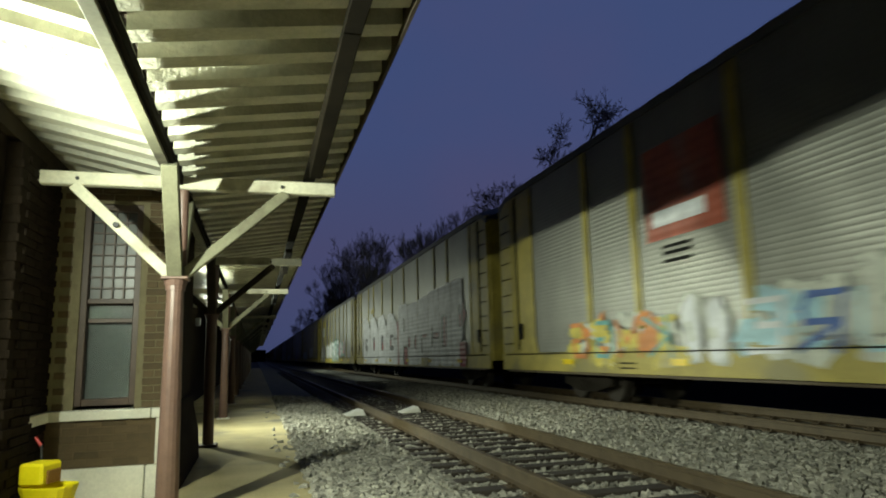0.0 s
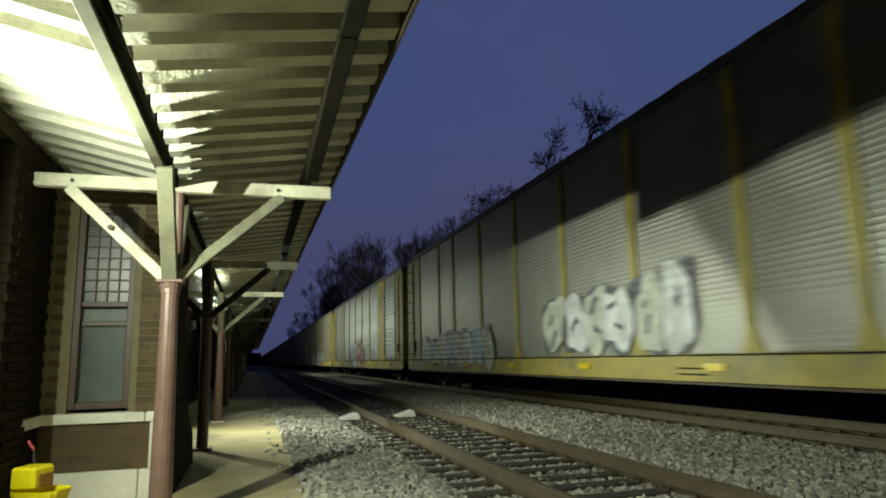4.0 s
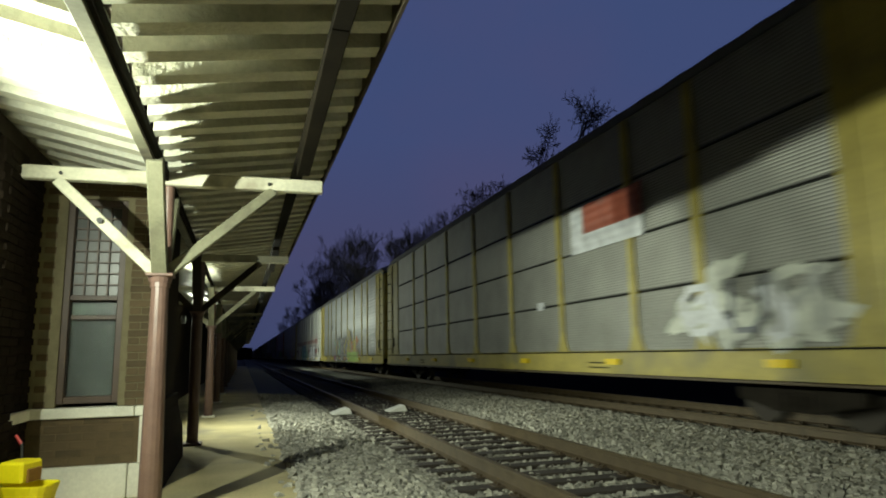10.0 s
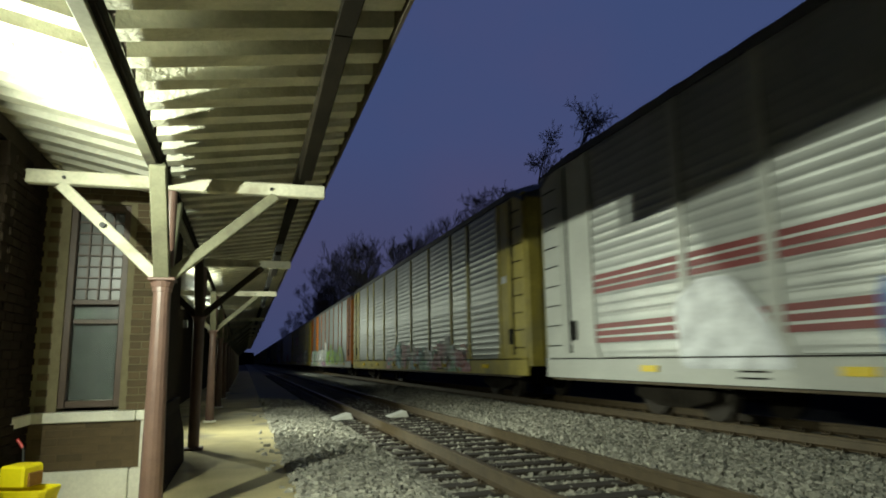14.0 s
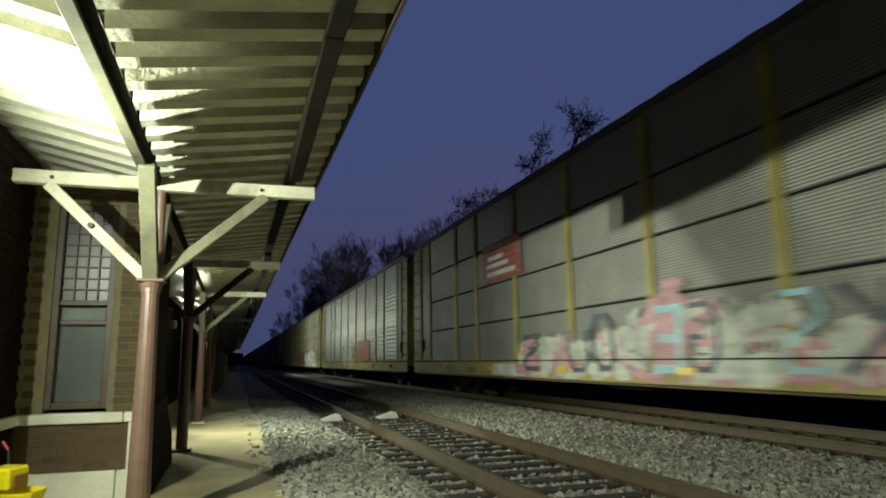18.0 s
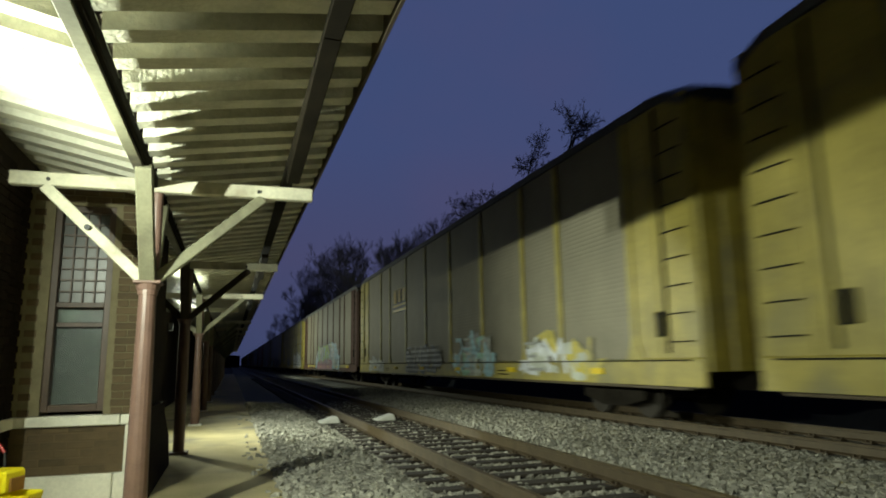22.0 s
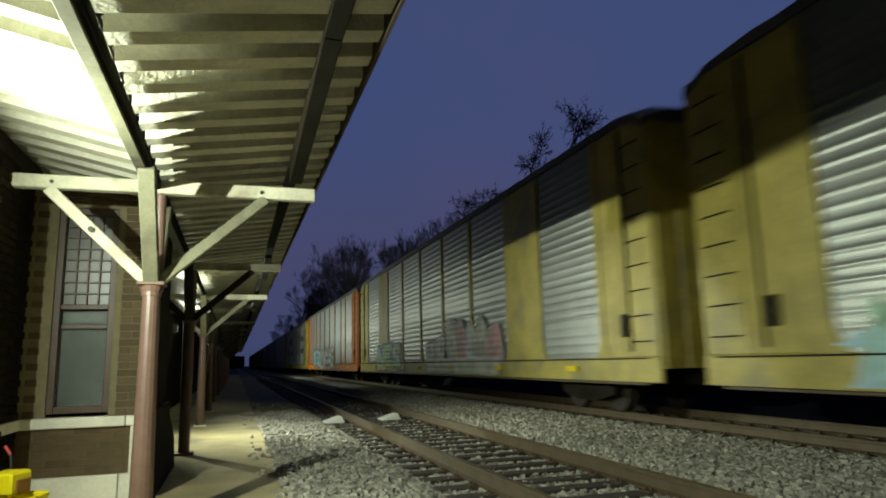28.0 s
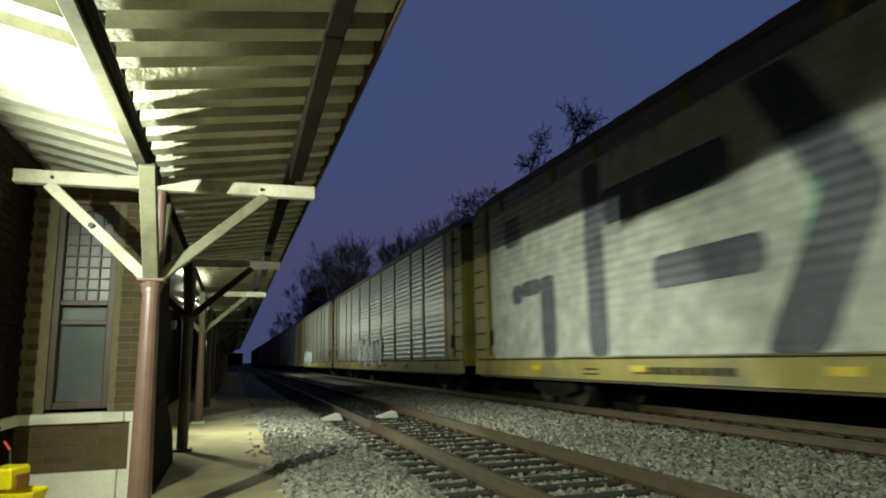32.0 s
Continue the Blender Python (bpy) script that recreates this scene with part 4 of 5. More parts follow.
def graffiti(car, y0, y1, z0, z1, fill, edge, seed, n=0, extra="", label=""):
    """Bubble lettering too blurred to read: patches of fill over a darker outline. y0 is the front end, y1 the rear."""
    r = random.Random(seed)
    n = n or max(3, int(abs(y1 - y0) / 0.95))
    w = (y1 - y0) / n
    layers = {}
    fills = fill.split()
    if extra:
        wild(car, y0, y1, z0, z1, fills, edge, extra.split(), r, n)
        return
    for i in range(n):
        yc = y0 + w * (i + 0.5) + r.uniform(-0.12, 0.12)
        zc = (z0 + z1) / 2 + r.uniform(-0.1, 0.1)
        rz = (z1 - z0) / 2 * r.uniform(0.78, 1.0)
        ry = abs(w) * r.uniform(0.46, 0.6)
        blob(layers.setdefault((0, edge), bmesh.new()), yc, zc, ry * 1.16, rz * 1.09, r, SIDE - 0.052, wob=0.3, n=20)
        blob(layers.setdefault((1, fills[i % len(fills)]), bmesh.new()), yc, zc, ry, rz, r, SIDE - 0.057, wob=0.3, n=20)
        inner = bmesh.new() if (2, edge) not in layers else layers[2, edge]
        layers[2, edge] = inner
        for _ in range(2):
            ya, za = yc + r.uniform(-0.4, 0.4) * ry, zc + r.uniform(-0.5, 0.5) * rz
            stroke(inner, ya, za, ya + r.uniform(-0.5, 0.5) * ry, za + r.uniform(-0.5, 0.5) * rz, r.uniform(0.07, 0.16), SIDE - 0.061, r)
    for (k, col), b in layers.items():
        tagged(part("graffiti", b, spray(col), car, label or f"{col} spray-painted graffiti"), kind="stuff")


def poly(car, pts, colour, layer=0, label=""):
    """A flat painted shape on the side, its corners given as (y, z)."""
    bm = bmesh.new()
    ring, n = [], len(pts)
    for i in range(n):
        b = Vector(pts[i])
        for c in (pts[i - 1], pts[(i + 1) % n]):
            d = Vector(c) - b
            ring.append(b + d * min(0.3, 0.16 / max(d.length, 0.01)))
        q = ring.pop()
        o = ring[-1]
        ring += [o * 0.3 + q * 0.3 + b * 0.4, q]
    bm.faces.new([bm.verts.new((SIDE - 0.05 - 0.004 * layer, y, max(SILL0 + 0.03, z))) for y, z in ring])
    return part("graffiti", bm, spray(colour), car, label or f"{colour} painted shape")


def quad(car, y0, y1, z0, z1, colour, layer=0, lean=0.0):
    return poly(car, [(y0, z0), (y1, z0), (y1 - lean, z1), (y0 - lean, z1)], colour, layer)


def patch(car, y0, y1, z0, z1, material, name="placard", label="", x=SIDE - 0.05):
    return part(name, boxed(x, x + 0.012, min(y0, y1), max(y0, y1), z0, z1), material, car, label)


STYLES = {"rib": M_GALV, "dull": M_PANEL, "rows": M_ROWS, "tan": M_TAN, "white": M_WHITE}


def autorack(k, style, trim, label, ends=None, wide=None, sill_mat=None, cover=None):
    """A long enclosed car carrier, 28.5 m over its couplers. Local y runs towards its rear end."""
    ends, sill_mat = ends or trim, sill_mat or trim
    car = empty("autorack_car", pose(MAIN_X, 0, 0), label, "rail car", "cars of the passing freight train")
    skin = cover or STYLES[style]
    bays = BAYS
    for i, (a, b) in enumerate(zip(bays[:-1], bays[1:])):
        w, mid = b - a - 0.2, (a + b) / 2
        if style == "rows":
            shared("panel", cached(("panel", style, round(w, 1), skin.name), lambda: flat_panel(w, SILL1 + 0.01, 5.79), skin), car, m=pose(SIDE, mid, 0))
        else:
            pitch, depth = (0.185, 0.012) if style in ("rib", "white") else (0.095, 0.0032)
            shared("panel", cached(("panel", pitch, round(w, 1), skin.name), lambda: corrugated(w, SILL1 + 0.01, 5.79, pitch, depth), skin), car, m=pose(SIDE, mid, 0))
    for y0 in wide or ():
        part("solid_panel", boxed(SIDE - 0.043, SIDE + 0.02, y0, y0 + 2.0, SILL1 + 0.003, 5.77, bevel=0.006), trim, car, "solid painted panel")
    for y in bays:
        shared("side_post", cached(("side_post", trim.name), side_post, trim), car, m=pose(0, y, 0))
    shared("roof", cached(("roof", "all"), roof, M_ROOF), car, m=pose(0, REAR, 0))
    shared("side_sill", cached(("side_sill", sill_mat.name), sill, sill_mat), car, m=pose(0, REAR, 0))
    shared("sill_lip", cached(("sill_lip", "all"), lambda: boxed(SIDE - 0.05, SIDE + 0.02, -HALF + 0.4, HALF - 0.4, SILL0 - 0.055, SILL0 - 0.012, bevel=0.006), M_RAIL), car, m=pose(0, REAR, 0), label="rusty lip under the sill")
    shared("far_side", cached(("far_side", "all"), lambda: boxed(-SIDE - 0.06, -SIDE, -HALF, HALF, SILL0, 5.79), M_PANEL), car, m=pose(0, REAR, 0))
    shared("underframe", cached(("underframe", "all"), underframe, M_UNDER), car, m=pose(0, REAR, 0))
    for s, length in ((-1, 1.78), (1, 2.23)):
        c = shared("corner_panel", cached(("corner_panel", length, ends.name), lambda: corner(length), ends), car, m=pose(0, 12.95, 0) if s > 0 else Matrix.Translation((0, -12.65, 0)) @ Matrix.Diagonal((1, -1, 1, 1)))
        shared("handbrake_housing", cached(("handbrake_housing", "all"), lambda: boxed(SIDE - 0.06, SIDE - 0.02, 0.62, 0.86, 1.55, 2.0, bevel=0.02), M_DARKSEAM), c)
        shared("door_bar", cached(("door_bar", "all"), lambda: boxed(SIDE - 0.045, SIDE - 0.02, 0.9, 0.96, SILL1 + 0.1, 5.7), M_DARKSEAM), c)
        for i in range(9):
            shared("rung", cached(("rung", length), lambda: rung(length), M_DARKSEAM), c, m=pose(0, 0, 1.45 + i * 0.48))
        shared("end_door", cached(("end_door", ends.name), end_face, ends), car, m=pose(0, REAR + s * (HALF - 0.05), 0))
        shared("coupler", cached(("coupler", "all"), lambda: boxed(-0.13, 0.13, -0.45, 0.45, 0.72, 0.98, bevel=0.04), M_UNDER), car, m=pose(0, REAR + s * (HALF + 0.12), 0))
        tr = shared("truck", cached(("truck", "all"), truck_frame, M_UNDER), car, m=pose(0, s * 10.9, 0))
        for d in (-0.88, 0.88):
            shared("wheelset", cached(("wheelset", "all"), wheelset, M_WHEEL), tr, m=pose(0, d, 0))
    shared("seam", cached(("seam", "all"), lambda: boxed(SIDE - 0.078, SIDE - 0.03, -HALF + 0.3, HALF - 0.3, 1.125, 1.15), M_DARKSEAM), car, m=pose(0, REAR, 0))
    for i in range(6):
        y = -11.2 + i * 4.4
        shared("reflector", cached(("reflector", "all"), lambda: boxed(SIDE - 0.085, SIDE - 0.03, -0.24, 0.24, 0.88, 1.0), M_REFLECT), car, m=pose(0, y, 0))
    for y, w in ((8.2, 0.6), (-6.2, 0.8)):
        for j in range(2):
            patch(car, y - w / 2, y + w / 2, 0.80 + j * 0.1, 0.83 + j * 0.1, M_DARKSEAM, "marking_bar", x=SIDE - 0.045)
    return car


SKELETONS = {"A": "0002 0248 4880 1353", "C": "6722 7822 2211 1102 0220 2070", "D": "0008 0868 6876 7672 7260 6000", "E": "0008 0878 0454 0070", "G": "7828 2806 0602 0220 2070 7074 7444",
             "I": "1070 4048 1878", "K": "0008 0478 0470", "L": "0008 0070", "M": "0008 0843 4388 8880", "N": "0008 0870 7078", "O": "2060 6082 8286 8668 6828 2806 0602 0220", "R": "0008 0868 6876 7664 6404 0470",
             "S": "0060 6072 7263 6315 1506 0628 2878", "U": "0802 0220 2060 6072 7278", "Y": "0844 8844 4440", "P": "0008 0868 6876 7664 6404"}


def stroke(bm, y0, z0, y1, z1, w, x, r):
    """One sprayed stroke with flared, slanting ends."""
    d = Vector((y1 - y0, z1 - z0))
    if d.length < 0.02:
        return
    d.normalize()
    n = Vector((-d.y, d.x))
    a, b = Vector((y0, z0)) - d * w * 0.4, Vector((y1, z1)) + d * w * 0.4
    pts = [a - n * w * r.uniform(0.4, 0.6), a - d * w * 0.25 * r.random(), a + n * w * r.uniform(0.4, 0.6), (a + b) / 2 + n * w * r.uniform(0.38, 0.5),
           b + n * w * r.uniform(0.4, 0.7), b + d * w * 0.3 * r.random(), b - n * w * r.uniform(0.4, 0.7), (a + b) / 2 - n * w * r.uniform(0.38, 0.5)]
    bm.faces.new([bm.verts.new((x - r.uniform(0, 0.0015), p.x, max(SILL0 + 0.03, p.y))) for p in pts])


def words(car, text, y0, y1, z0, z1, fill, hole, seed=0, shadow="", rise=0.0, fat=0.0):
    """A row of sprayed letters from y0 to y1: a dark outline under each stroke of the fill."""
    r = random.Random(seed)
    w = (y1 - y0) / len(text)
    fat = fat or min(0.34, 0.27 * abs(w))
    fills = fill.split()
    layers = {}
    if shadow:
        b = layers.setdefault((0, shadow), bmesh.new())
        for i in range(3 * len(text)):
            blob(b, y0 + w * (i + 0.5) / 3, (z0 + z1) / 2 + r.uniform(-0.15, 0.1), abs(w) * r.uniform(0.3, 0.5), (z1 - z0) * r.uniform(0.34, 0.56), r, SIDE - 0.0505 - r.uniform(0, 0.001), wob=0.4, n=18)
    for i, c in enumerate(text):
        lean, lift = r.uniform(-0.12, 0.12), r.uniform(-0.1, 0.1)
        for seg in SKELETONS[c].split():
            q = []
            for u, v in ((seg[0], seg[1]), (seg[2], seg[3])):
                u, v = int(u) / 8 + r.uniform(-0.04, 0.04), int(v) / 8 + r.uniform(-0.03, 0.03)
                q += [y0 + w * (i + 0.14 + 0.74 * u + lean * (v - 0.5)), z0 + fat / 2 + (z1 - z0 - fat) * v + lift + rise * i]
            stroke(layers.setdefault((1, hole), bmesh.new()), *q, fat * 1.55, SIDE - 0.054, random.Random(seed + i))
            stroke(layers.setdefault((2, fills[i % len(fills)]), bmesh.new()), *q, fat, SIDE - 0.058, random.Random(seed + i))
            if r.random() < 0.35:
                stroke(layers.setdefault((3, "white" if fills[0] != "white" else "grey"), bmesh.new()), q[0], q[1], (q[0] + q[2]) / 2, (q[1] + q[3]) / 2, fat * 0.2, SIDE - 0.062, r)
        for _ in range(4):
            ya, za = y0 + w * (i + r.random()), r.uniform(z0, z1)
            stroke(layers.setdefault((3, r.choice(fills + [hole])), bmesh.new()), ya, za, ya + r.uniform(-0.5, 0.5) * w, za + r.uniform(-0.35, 0.35), fat * r.uniform(0.2, 0.6), SIDE - 0.063, r)
    for (k, col), b in layers.items():
        tagged(part("graffiti", b, spray(col), car, f"{col} spray-painted lettering"), kind="stuff")


def paint_scheme(k, car):
    """Graffiti and placards that set the cars apart. Negative y is the front end."""
    if k == -1:
        patch(car, 2.95, 5.15, 3.2, 5.0, spray("rust"), label="red placard")
        patch(car, 3.4, 4.95, 3.45, 3.75, spray("white"), "marking_bar", x=SIDE - 0.056)
        for z in (2.75, 2.9, 3.02):
            patch(car, 3.9, 4.7, z, z + 0.06, M_DARKSEAM, "marking_bar", x=SIDE - 0.05)
        graffiti(car, 4.5, 8.6, 0.95, 2.1, "yellow orange yellow", "pale", 2, extra="teal orange")
        graffiti(car, 3.2, 4.2, 0.9, 2.0, "white", "pale", 3, n=2)
        graffiti(car, -6.0, 2.9, 1.0, 2.2, "white pale cyan", "pale", 1, extra="cyan blue white")
    elif k == 0:
        for pts in ([(10.3, 0.72), (10.3, 3.5), (9.8, 3.85), (8.7, 3.77), (7.6, 3.0), (7.45, 0.72)], [(7.4, 0.72), (7.4, 2.95), (7.3, 3.6), (5.94, 3.72), (4.7, 2.95), (4.6, 0.72)],
                    [(4.56, 0.72), (4.55, 3.0), (4.5, 3.55), (2.77, 3.67), (1.8, 2.86), (1.76, 0.72)], [(1.72, 0.72), (1.7, 3.55), (0.5, 3.6), (-0.25, 3.44), (-1.4, 2.72), (-1.42, 0.72)],
                    [(-1.6, 0.72), (-1.55, 2.0), (-1.6, 3.86), (-3.73, 3.8), (-3.75, 1.65), (-2.72, 1.65), (-2.9, 0.72)], [(-3.78, 0.72), (-3.78, 3.7), (-5.9, 3.7), (-5.92, 0.72)],
                    [(-5.95, 0.72), (-5.95, 3.75), (-7.85, 3.85), (-7.88, 0.72)], [(-7.92, 0.72), (-7.92, 3.95), (-9.66, 3.95), (-9.68, 0.72)],
                    [(-9.72, 0.72), (-9.72, 3.95), (-11.45, 4.0), (-11.48, 0.72)], [(-11.52, 0.72), (-11.52, 4.0), (-12.95, 4.0), (-12.95, 1.7), (-12.45, 1.65), (-12.5, 0.72)]):
            poly(car, pts, "white", 1, "white block letter with a black and red hole")
        # dark counters of the letters, with red in their depth
        for a, b, c, d in ((9.45, 8.4, 1.56, 2.39), (6.4, 5.7, 1.55, 2.4), (3.5, 2.8, 1.52, 2.43), (0.78, 0.35, 1.5, 2.39), (0.4, -0.3, 1.5, 1.75), (0.4, -0.23, 2.18, 2.38), (-0.2, -1.37, 2.07, 2.15),
                           (-2.7, -3.05, 0.73, 1.66), (-3.85, -4.3, 1.55, 2.13), (-5.2, -5.68, 1.5, 2.15), (-6.57, -6.85, 1.28, 2.11), (-6.8, -7.7, 1.92, 2.12), (-8.4, -8.7, 1.54, 2.42), (-8.65, -9.65, 1.84, 2.16),
                           (-10.05, -10.78, 1.48, 2.78), (-12.38, -12.83, 2.17, 3.05)):
            quad(car, a, b, c, d, "black", 2)
        quad(car, 8.95, 8.38, 1.9, 2.2, "white", 3)
        for a, b, c, d in ((6.1, 5.72, 1.57, 2.2), (3.2, 2.82, 1.54, 2.0), (0.68, 0.42, 1.7, 2.1), (-3.02, -3.74, 0.73, 1.6), (-4.0, -4.28, 1.57, 2.05), (-5.35, -5.66, 1.52, 2.05), (-6.9, -7.68, 1.98, 2.1), (-8.8, -9.63, 1.9, 2.1),
                           (-10.35, -10.76, 1.52, 2.7), (-12.55, -12.81, 2.2, 2.65), (-12.5, -13.3, 0.73, 1.64)):
            quad(car, a, b, c, d, "red", 3)
        poly(car, [(-2.79, 3.16), (-3.1, 3.05), (-3.25, 2.75), (-3.1, 2.45), (-2.78, 2.3)], "black", 2)
        poly(car, [(-1.13, 3.06), (-1.68, 2.96), (-1.56, 1.74), (-1.79, 0.73), (-1.42, 0.72), (-1.41, 2.09)], "red", 3)
        poly(car, [(-12.97, 2.1), (-13.0, 2.7), (-12.97, 3.3), (-13.1, 2.75), (-13.35, 2.7), (-13.15, 2.4)], "red", 2)
        patch(car, -12.0, 10.2, 1.112, 1.135, M_DARKSEAM, "seam", x=SIDE - 0.068)
        patch(car, -6.6, -7.75, 0.72, 1.08, M_YELLOW, "placard", "yellow patch", x=SIDE - 0.075)
        for i in range(4):
            patch(car, 7.2 - i * 0.35, 6.95 - i * 0.35, 3.95, 4.25, M_YELLOW, "marking_bar")
    elif k == 1:
        patch(car, 6.15, 8.8, 3.3, 5.2, M_YELLOW, label="faded yellow placard")
        patch(car, 6.4, 8.5, 3.45, 4.5, spray("pale"), "placard", "pale patch on the placard", x=SIDE - 0.056)
        words(car, "MNA", 9.9, 6.4, 0.85, 2.35, "white pale grey", "slate", 5, "navy")
        graffiti(car, 0.0, 5.5, 1.0, 2.6, "white pale white", "grey", 6)
        words(car, "GARE", -0.2, -5.4, 1.0, 2.7, "pale white", "teal", 7, "grey")
        graffiti(car, -5.6, -9.4, 1.3, 2.6, "pink white pale", "teal", 4)
    elif k == 2:
        graffiti(car, -8, -2, 1.1, 2.7, "white pale", "slate", 6)
        graffiti(car, 2.0, 10.6, 0.9, 2.2, "pale cyan white", "grey", 7)
    elif k == 3:
        graffiti(car, 2.0, 0.8, 0.8, 2.2, "blue blue", "blue", 8, extra="pale cyan")
        quad(car, 1.7, 1.25, 1.2, 1.65, "pale", 4)
        words(car, "OE", 0.9, -0.7, 0.85, 2.45, "white pale", "slate", 9, "grey", fat=0.30)
        graffiti(car, -0.6, -3.6, 0.95, 2.75, "red red", "red", 10, extra="pale rust")
        quad(car, -1.3, -2.0, 0.74, 1.1, "pale", 4)
        quad(car, -1.2, -1.9, 1.6, 2.1, "pale", 4)
    elif k == 4:
        graffiti(car, -0.1, 4.9, 0.8, 2.1, "cyan white cyan", "pale", 10, extra="blue white")
        graffiti(car, -8.6, -1.5, 0.85, 2.35, "pale cyan white pale", "cyan", 9, extra="white blue cyan")
        patch(car, -6.2, -8.2, 0.74, 1.1, spray("orange"), "placard", "orange smear on the sill", x=SIDE - 0.076)
    elif k == 5:
        graffiti(car, -5.8, 5.4, 0.95, 2.35, "grey pale grey", "slate", 11)
        graffiti(car, -12.6, -5.8, 0.85, 2.7, "mint pale cyan yellow", "pale", 40, extra="slate cyan white")
        graffiti(car, 6.4, 12.2, 0.75, 1.9, "cyan pink white", "pale", 12, extra="yellow blue")
    elif k == 6:
        patch(car, -8.6, -5.95, 3.35, 4.4, spray("white"), label="white and red placard")
        patch(car, -8.6, -6.5, 3.75, 4.4, spray("rust"), label="red band of the placard", x=SIDE - 0.056)
        patch(car, -4.45, -4.1, 2.2, 2.4, spray("white"), "placard", "small white card")
        graffiti(car, -12.3, -9.5, 1.32, 2.5, "pale white pale", "pale", 13, extra="grey slate white")
    elif k == 7:
        graffiti(car, -2.9, -7.6, 1.0, 2.6, "yellow yellow orange", "yellow", 15, extra="yellow pale")
        graffiti(car, -2.9, -4.1, 2.2, 3.0, "yellow", "pale", 53, n=2)
        quad(car, -2.8, -7.7, 0.74, 1.4, "lime", 3)
        graffiti(car, -2.9, -7.6, 0.76, 1.3, "mint pale", "lime", 41, n=4)
        words(car, "YALK", 3.6, -2.6, 0.85, 2.4, "yellow mint pale", "slate", 14, "grey")
        graffiti(car, -3.2, 4.4, 0.75, 1.2, "white magenta slate", "slate", 42)
        for z in (3.35, 3.5, 3.65):
            patch(car, 5.3, 6.3, z, z + 0.05, M_DARKSEAM, "marking_bar")
    elif k == 8:
        for z in (1.46, 1.61, 1.76, 2.52, 2.67, 2.82):
            for a, b in zip(BAYS[:-1], BAYS[1:]):
                patch(car, a + 0.12, b - 0.12, z, z + 0.105, M_MAROON, "stripe", x=SIDE - 0.018)
        poly(car, [(8.5, 0.95), (8.6, 2.1), (8.0, 2.45), (7.2, 2.4), (6.6, 1.7), (6.2, 0.95)], "white", 1, "white block of paint")
        words(car, "ESKE", -4.75, -10.2, 0.8, 2.1, "white", "navy", 2, fat=0.40)
        words(car, "NKAN", 4.6, -0.4, 0.8, 2.35, "cyan teal", "blue", 16, "blue")
        poly(car, [(-0.6, 0.8), (-3.2, 0.8), (-2.6, 1.5), (-2.2, 2.2), (-2.0, 3.0), (-1.4, 2.9), (-1.2, 1.9)], "pale", 1)
        graffiti(car, -0.7, -2.7, 0.8, 1.9, "teal mint", "white", 43, n=3)
    elif k == 9:
        graffiti(car, -4.4, 2.9, 0.85, 2.0, "mint cyan pale pink", "grey", 44, extra="teal pink")
        graffiti(car, -9.4, -4.4, 0.8, 1.95, "pink pink pale", "mint", 17, extra="rust white pink")
        patch(car, -12.75, -12.4, 3.35, 3.55, spray("white"), "placard", "small white card", x=SIDE - 0.035)
    elif k == 10:
        graffiti(car, -12.0, -0.8, 1.0, 2.5, "lime lime green", "lime", 18, extra="lime mint green")
        quad(car, -0.9, -12.0, 0.74, 1.15, "pale", 0)
        words(car, "NAKN", 6.4, -0.4, 0.95, 2.2, "grey white pale", "slate", 19, "grey")
        quad(car, 2.4, -0.9, 0.72, 1.1, "purple", 3)
        words(car, "OES", 12.2, 6.9, 0.8, 2.2, "white mint pale", "slate", 20, "pale")
        graffiti(car, -1.2, 0.2, 1.8, 2.9, "white", "pale", 45, n=2)
    elif k == 11:
        patch(car, 3.7, 6.5, 3.45, 4.6, spray("rust"), label="red and white placard")
        for z, a, b in ((3.6, 4.1, 6.2), (3.85, 4.6, 6.2), (4.08, 4.9, 6.1)):
            patch(car, a, b, z, z + 0.13, spray("white"), "marking_bar", x=SIDE - 0.056)
        graffiti(car, 0.2, 3.9, 0.8, 2.1, "pale pink", "pale", 22, extra="slate pale")
        graffiti(car, -9.6, 0.2, 0.8, 2.5, "pale pink pale", "pink", 21, extra="slate cyan pale")
        words(car, "GE", -7.8, -11.8, 0.85, 2.5, "white pale", "slate", 46)
        quad(car, 3.6, 6.0, 0.74, 1.05, "white", 0)
    elif k == 12:
        quad(car, -2.4, -6.0, 1.2, 2.35, "rust", 0)
        graffiti(car, -1.7, 3.2, 1.0, 2.5, "yellow pale mint", "grey", 23, extra="slate pale")
        patch(car, 6.2, 8.7, 3.5, 4.3, M_YELLOW, label="yellow placard")
    elif k == 13:
        words(car, "RIUK", 3.9, -1.1, 0.9, 2.2, "magenta pink rust", "slate", 25, "black")
        graffiti(car, -12, -2.2, 0.8, 2.5, "white pale white", "grey", 24, extra="teal slate white rust")
        quad(car, -2.4, -3.6, 0.74, 1.2, "red", 5)
        for y in (0.2, -7.0):
            patch(car, y, y + 0.35, 2.62, 2.8, spray("white"), "placard", "small white card")
    elif k == 14:
        for i in range(3):
            patch(car, 3.7 + i * 0.75, 4.2 + i * 0.75, 3.9, 4.5, M_REFLECT, "marking_bar", "yellow block of a faded mark")
        patch(car, 3.6, 5.8, 3.72, 3.82, M_REFLECT, "marking_bar")
        patch(car, 3.6, 5.8, 3.48, 3.6, M_REFLECT, "marking_bar")
        graffiti(car, -7.8, -10.9, 0.85, 1.9, "white pale yellow", "pale", 61, extra="grey white yellow")
        graffiti(car, -1.0, 3.7, 0.8, 2.15, "slate black slate", "slate", 27, extra="slate black grey")
        graffiti(car, 7.6, 10.9, 0.78, 1.45, "grey pale", "grey", 63, n=5, extra="pale")
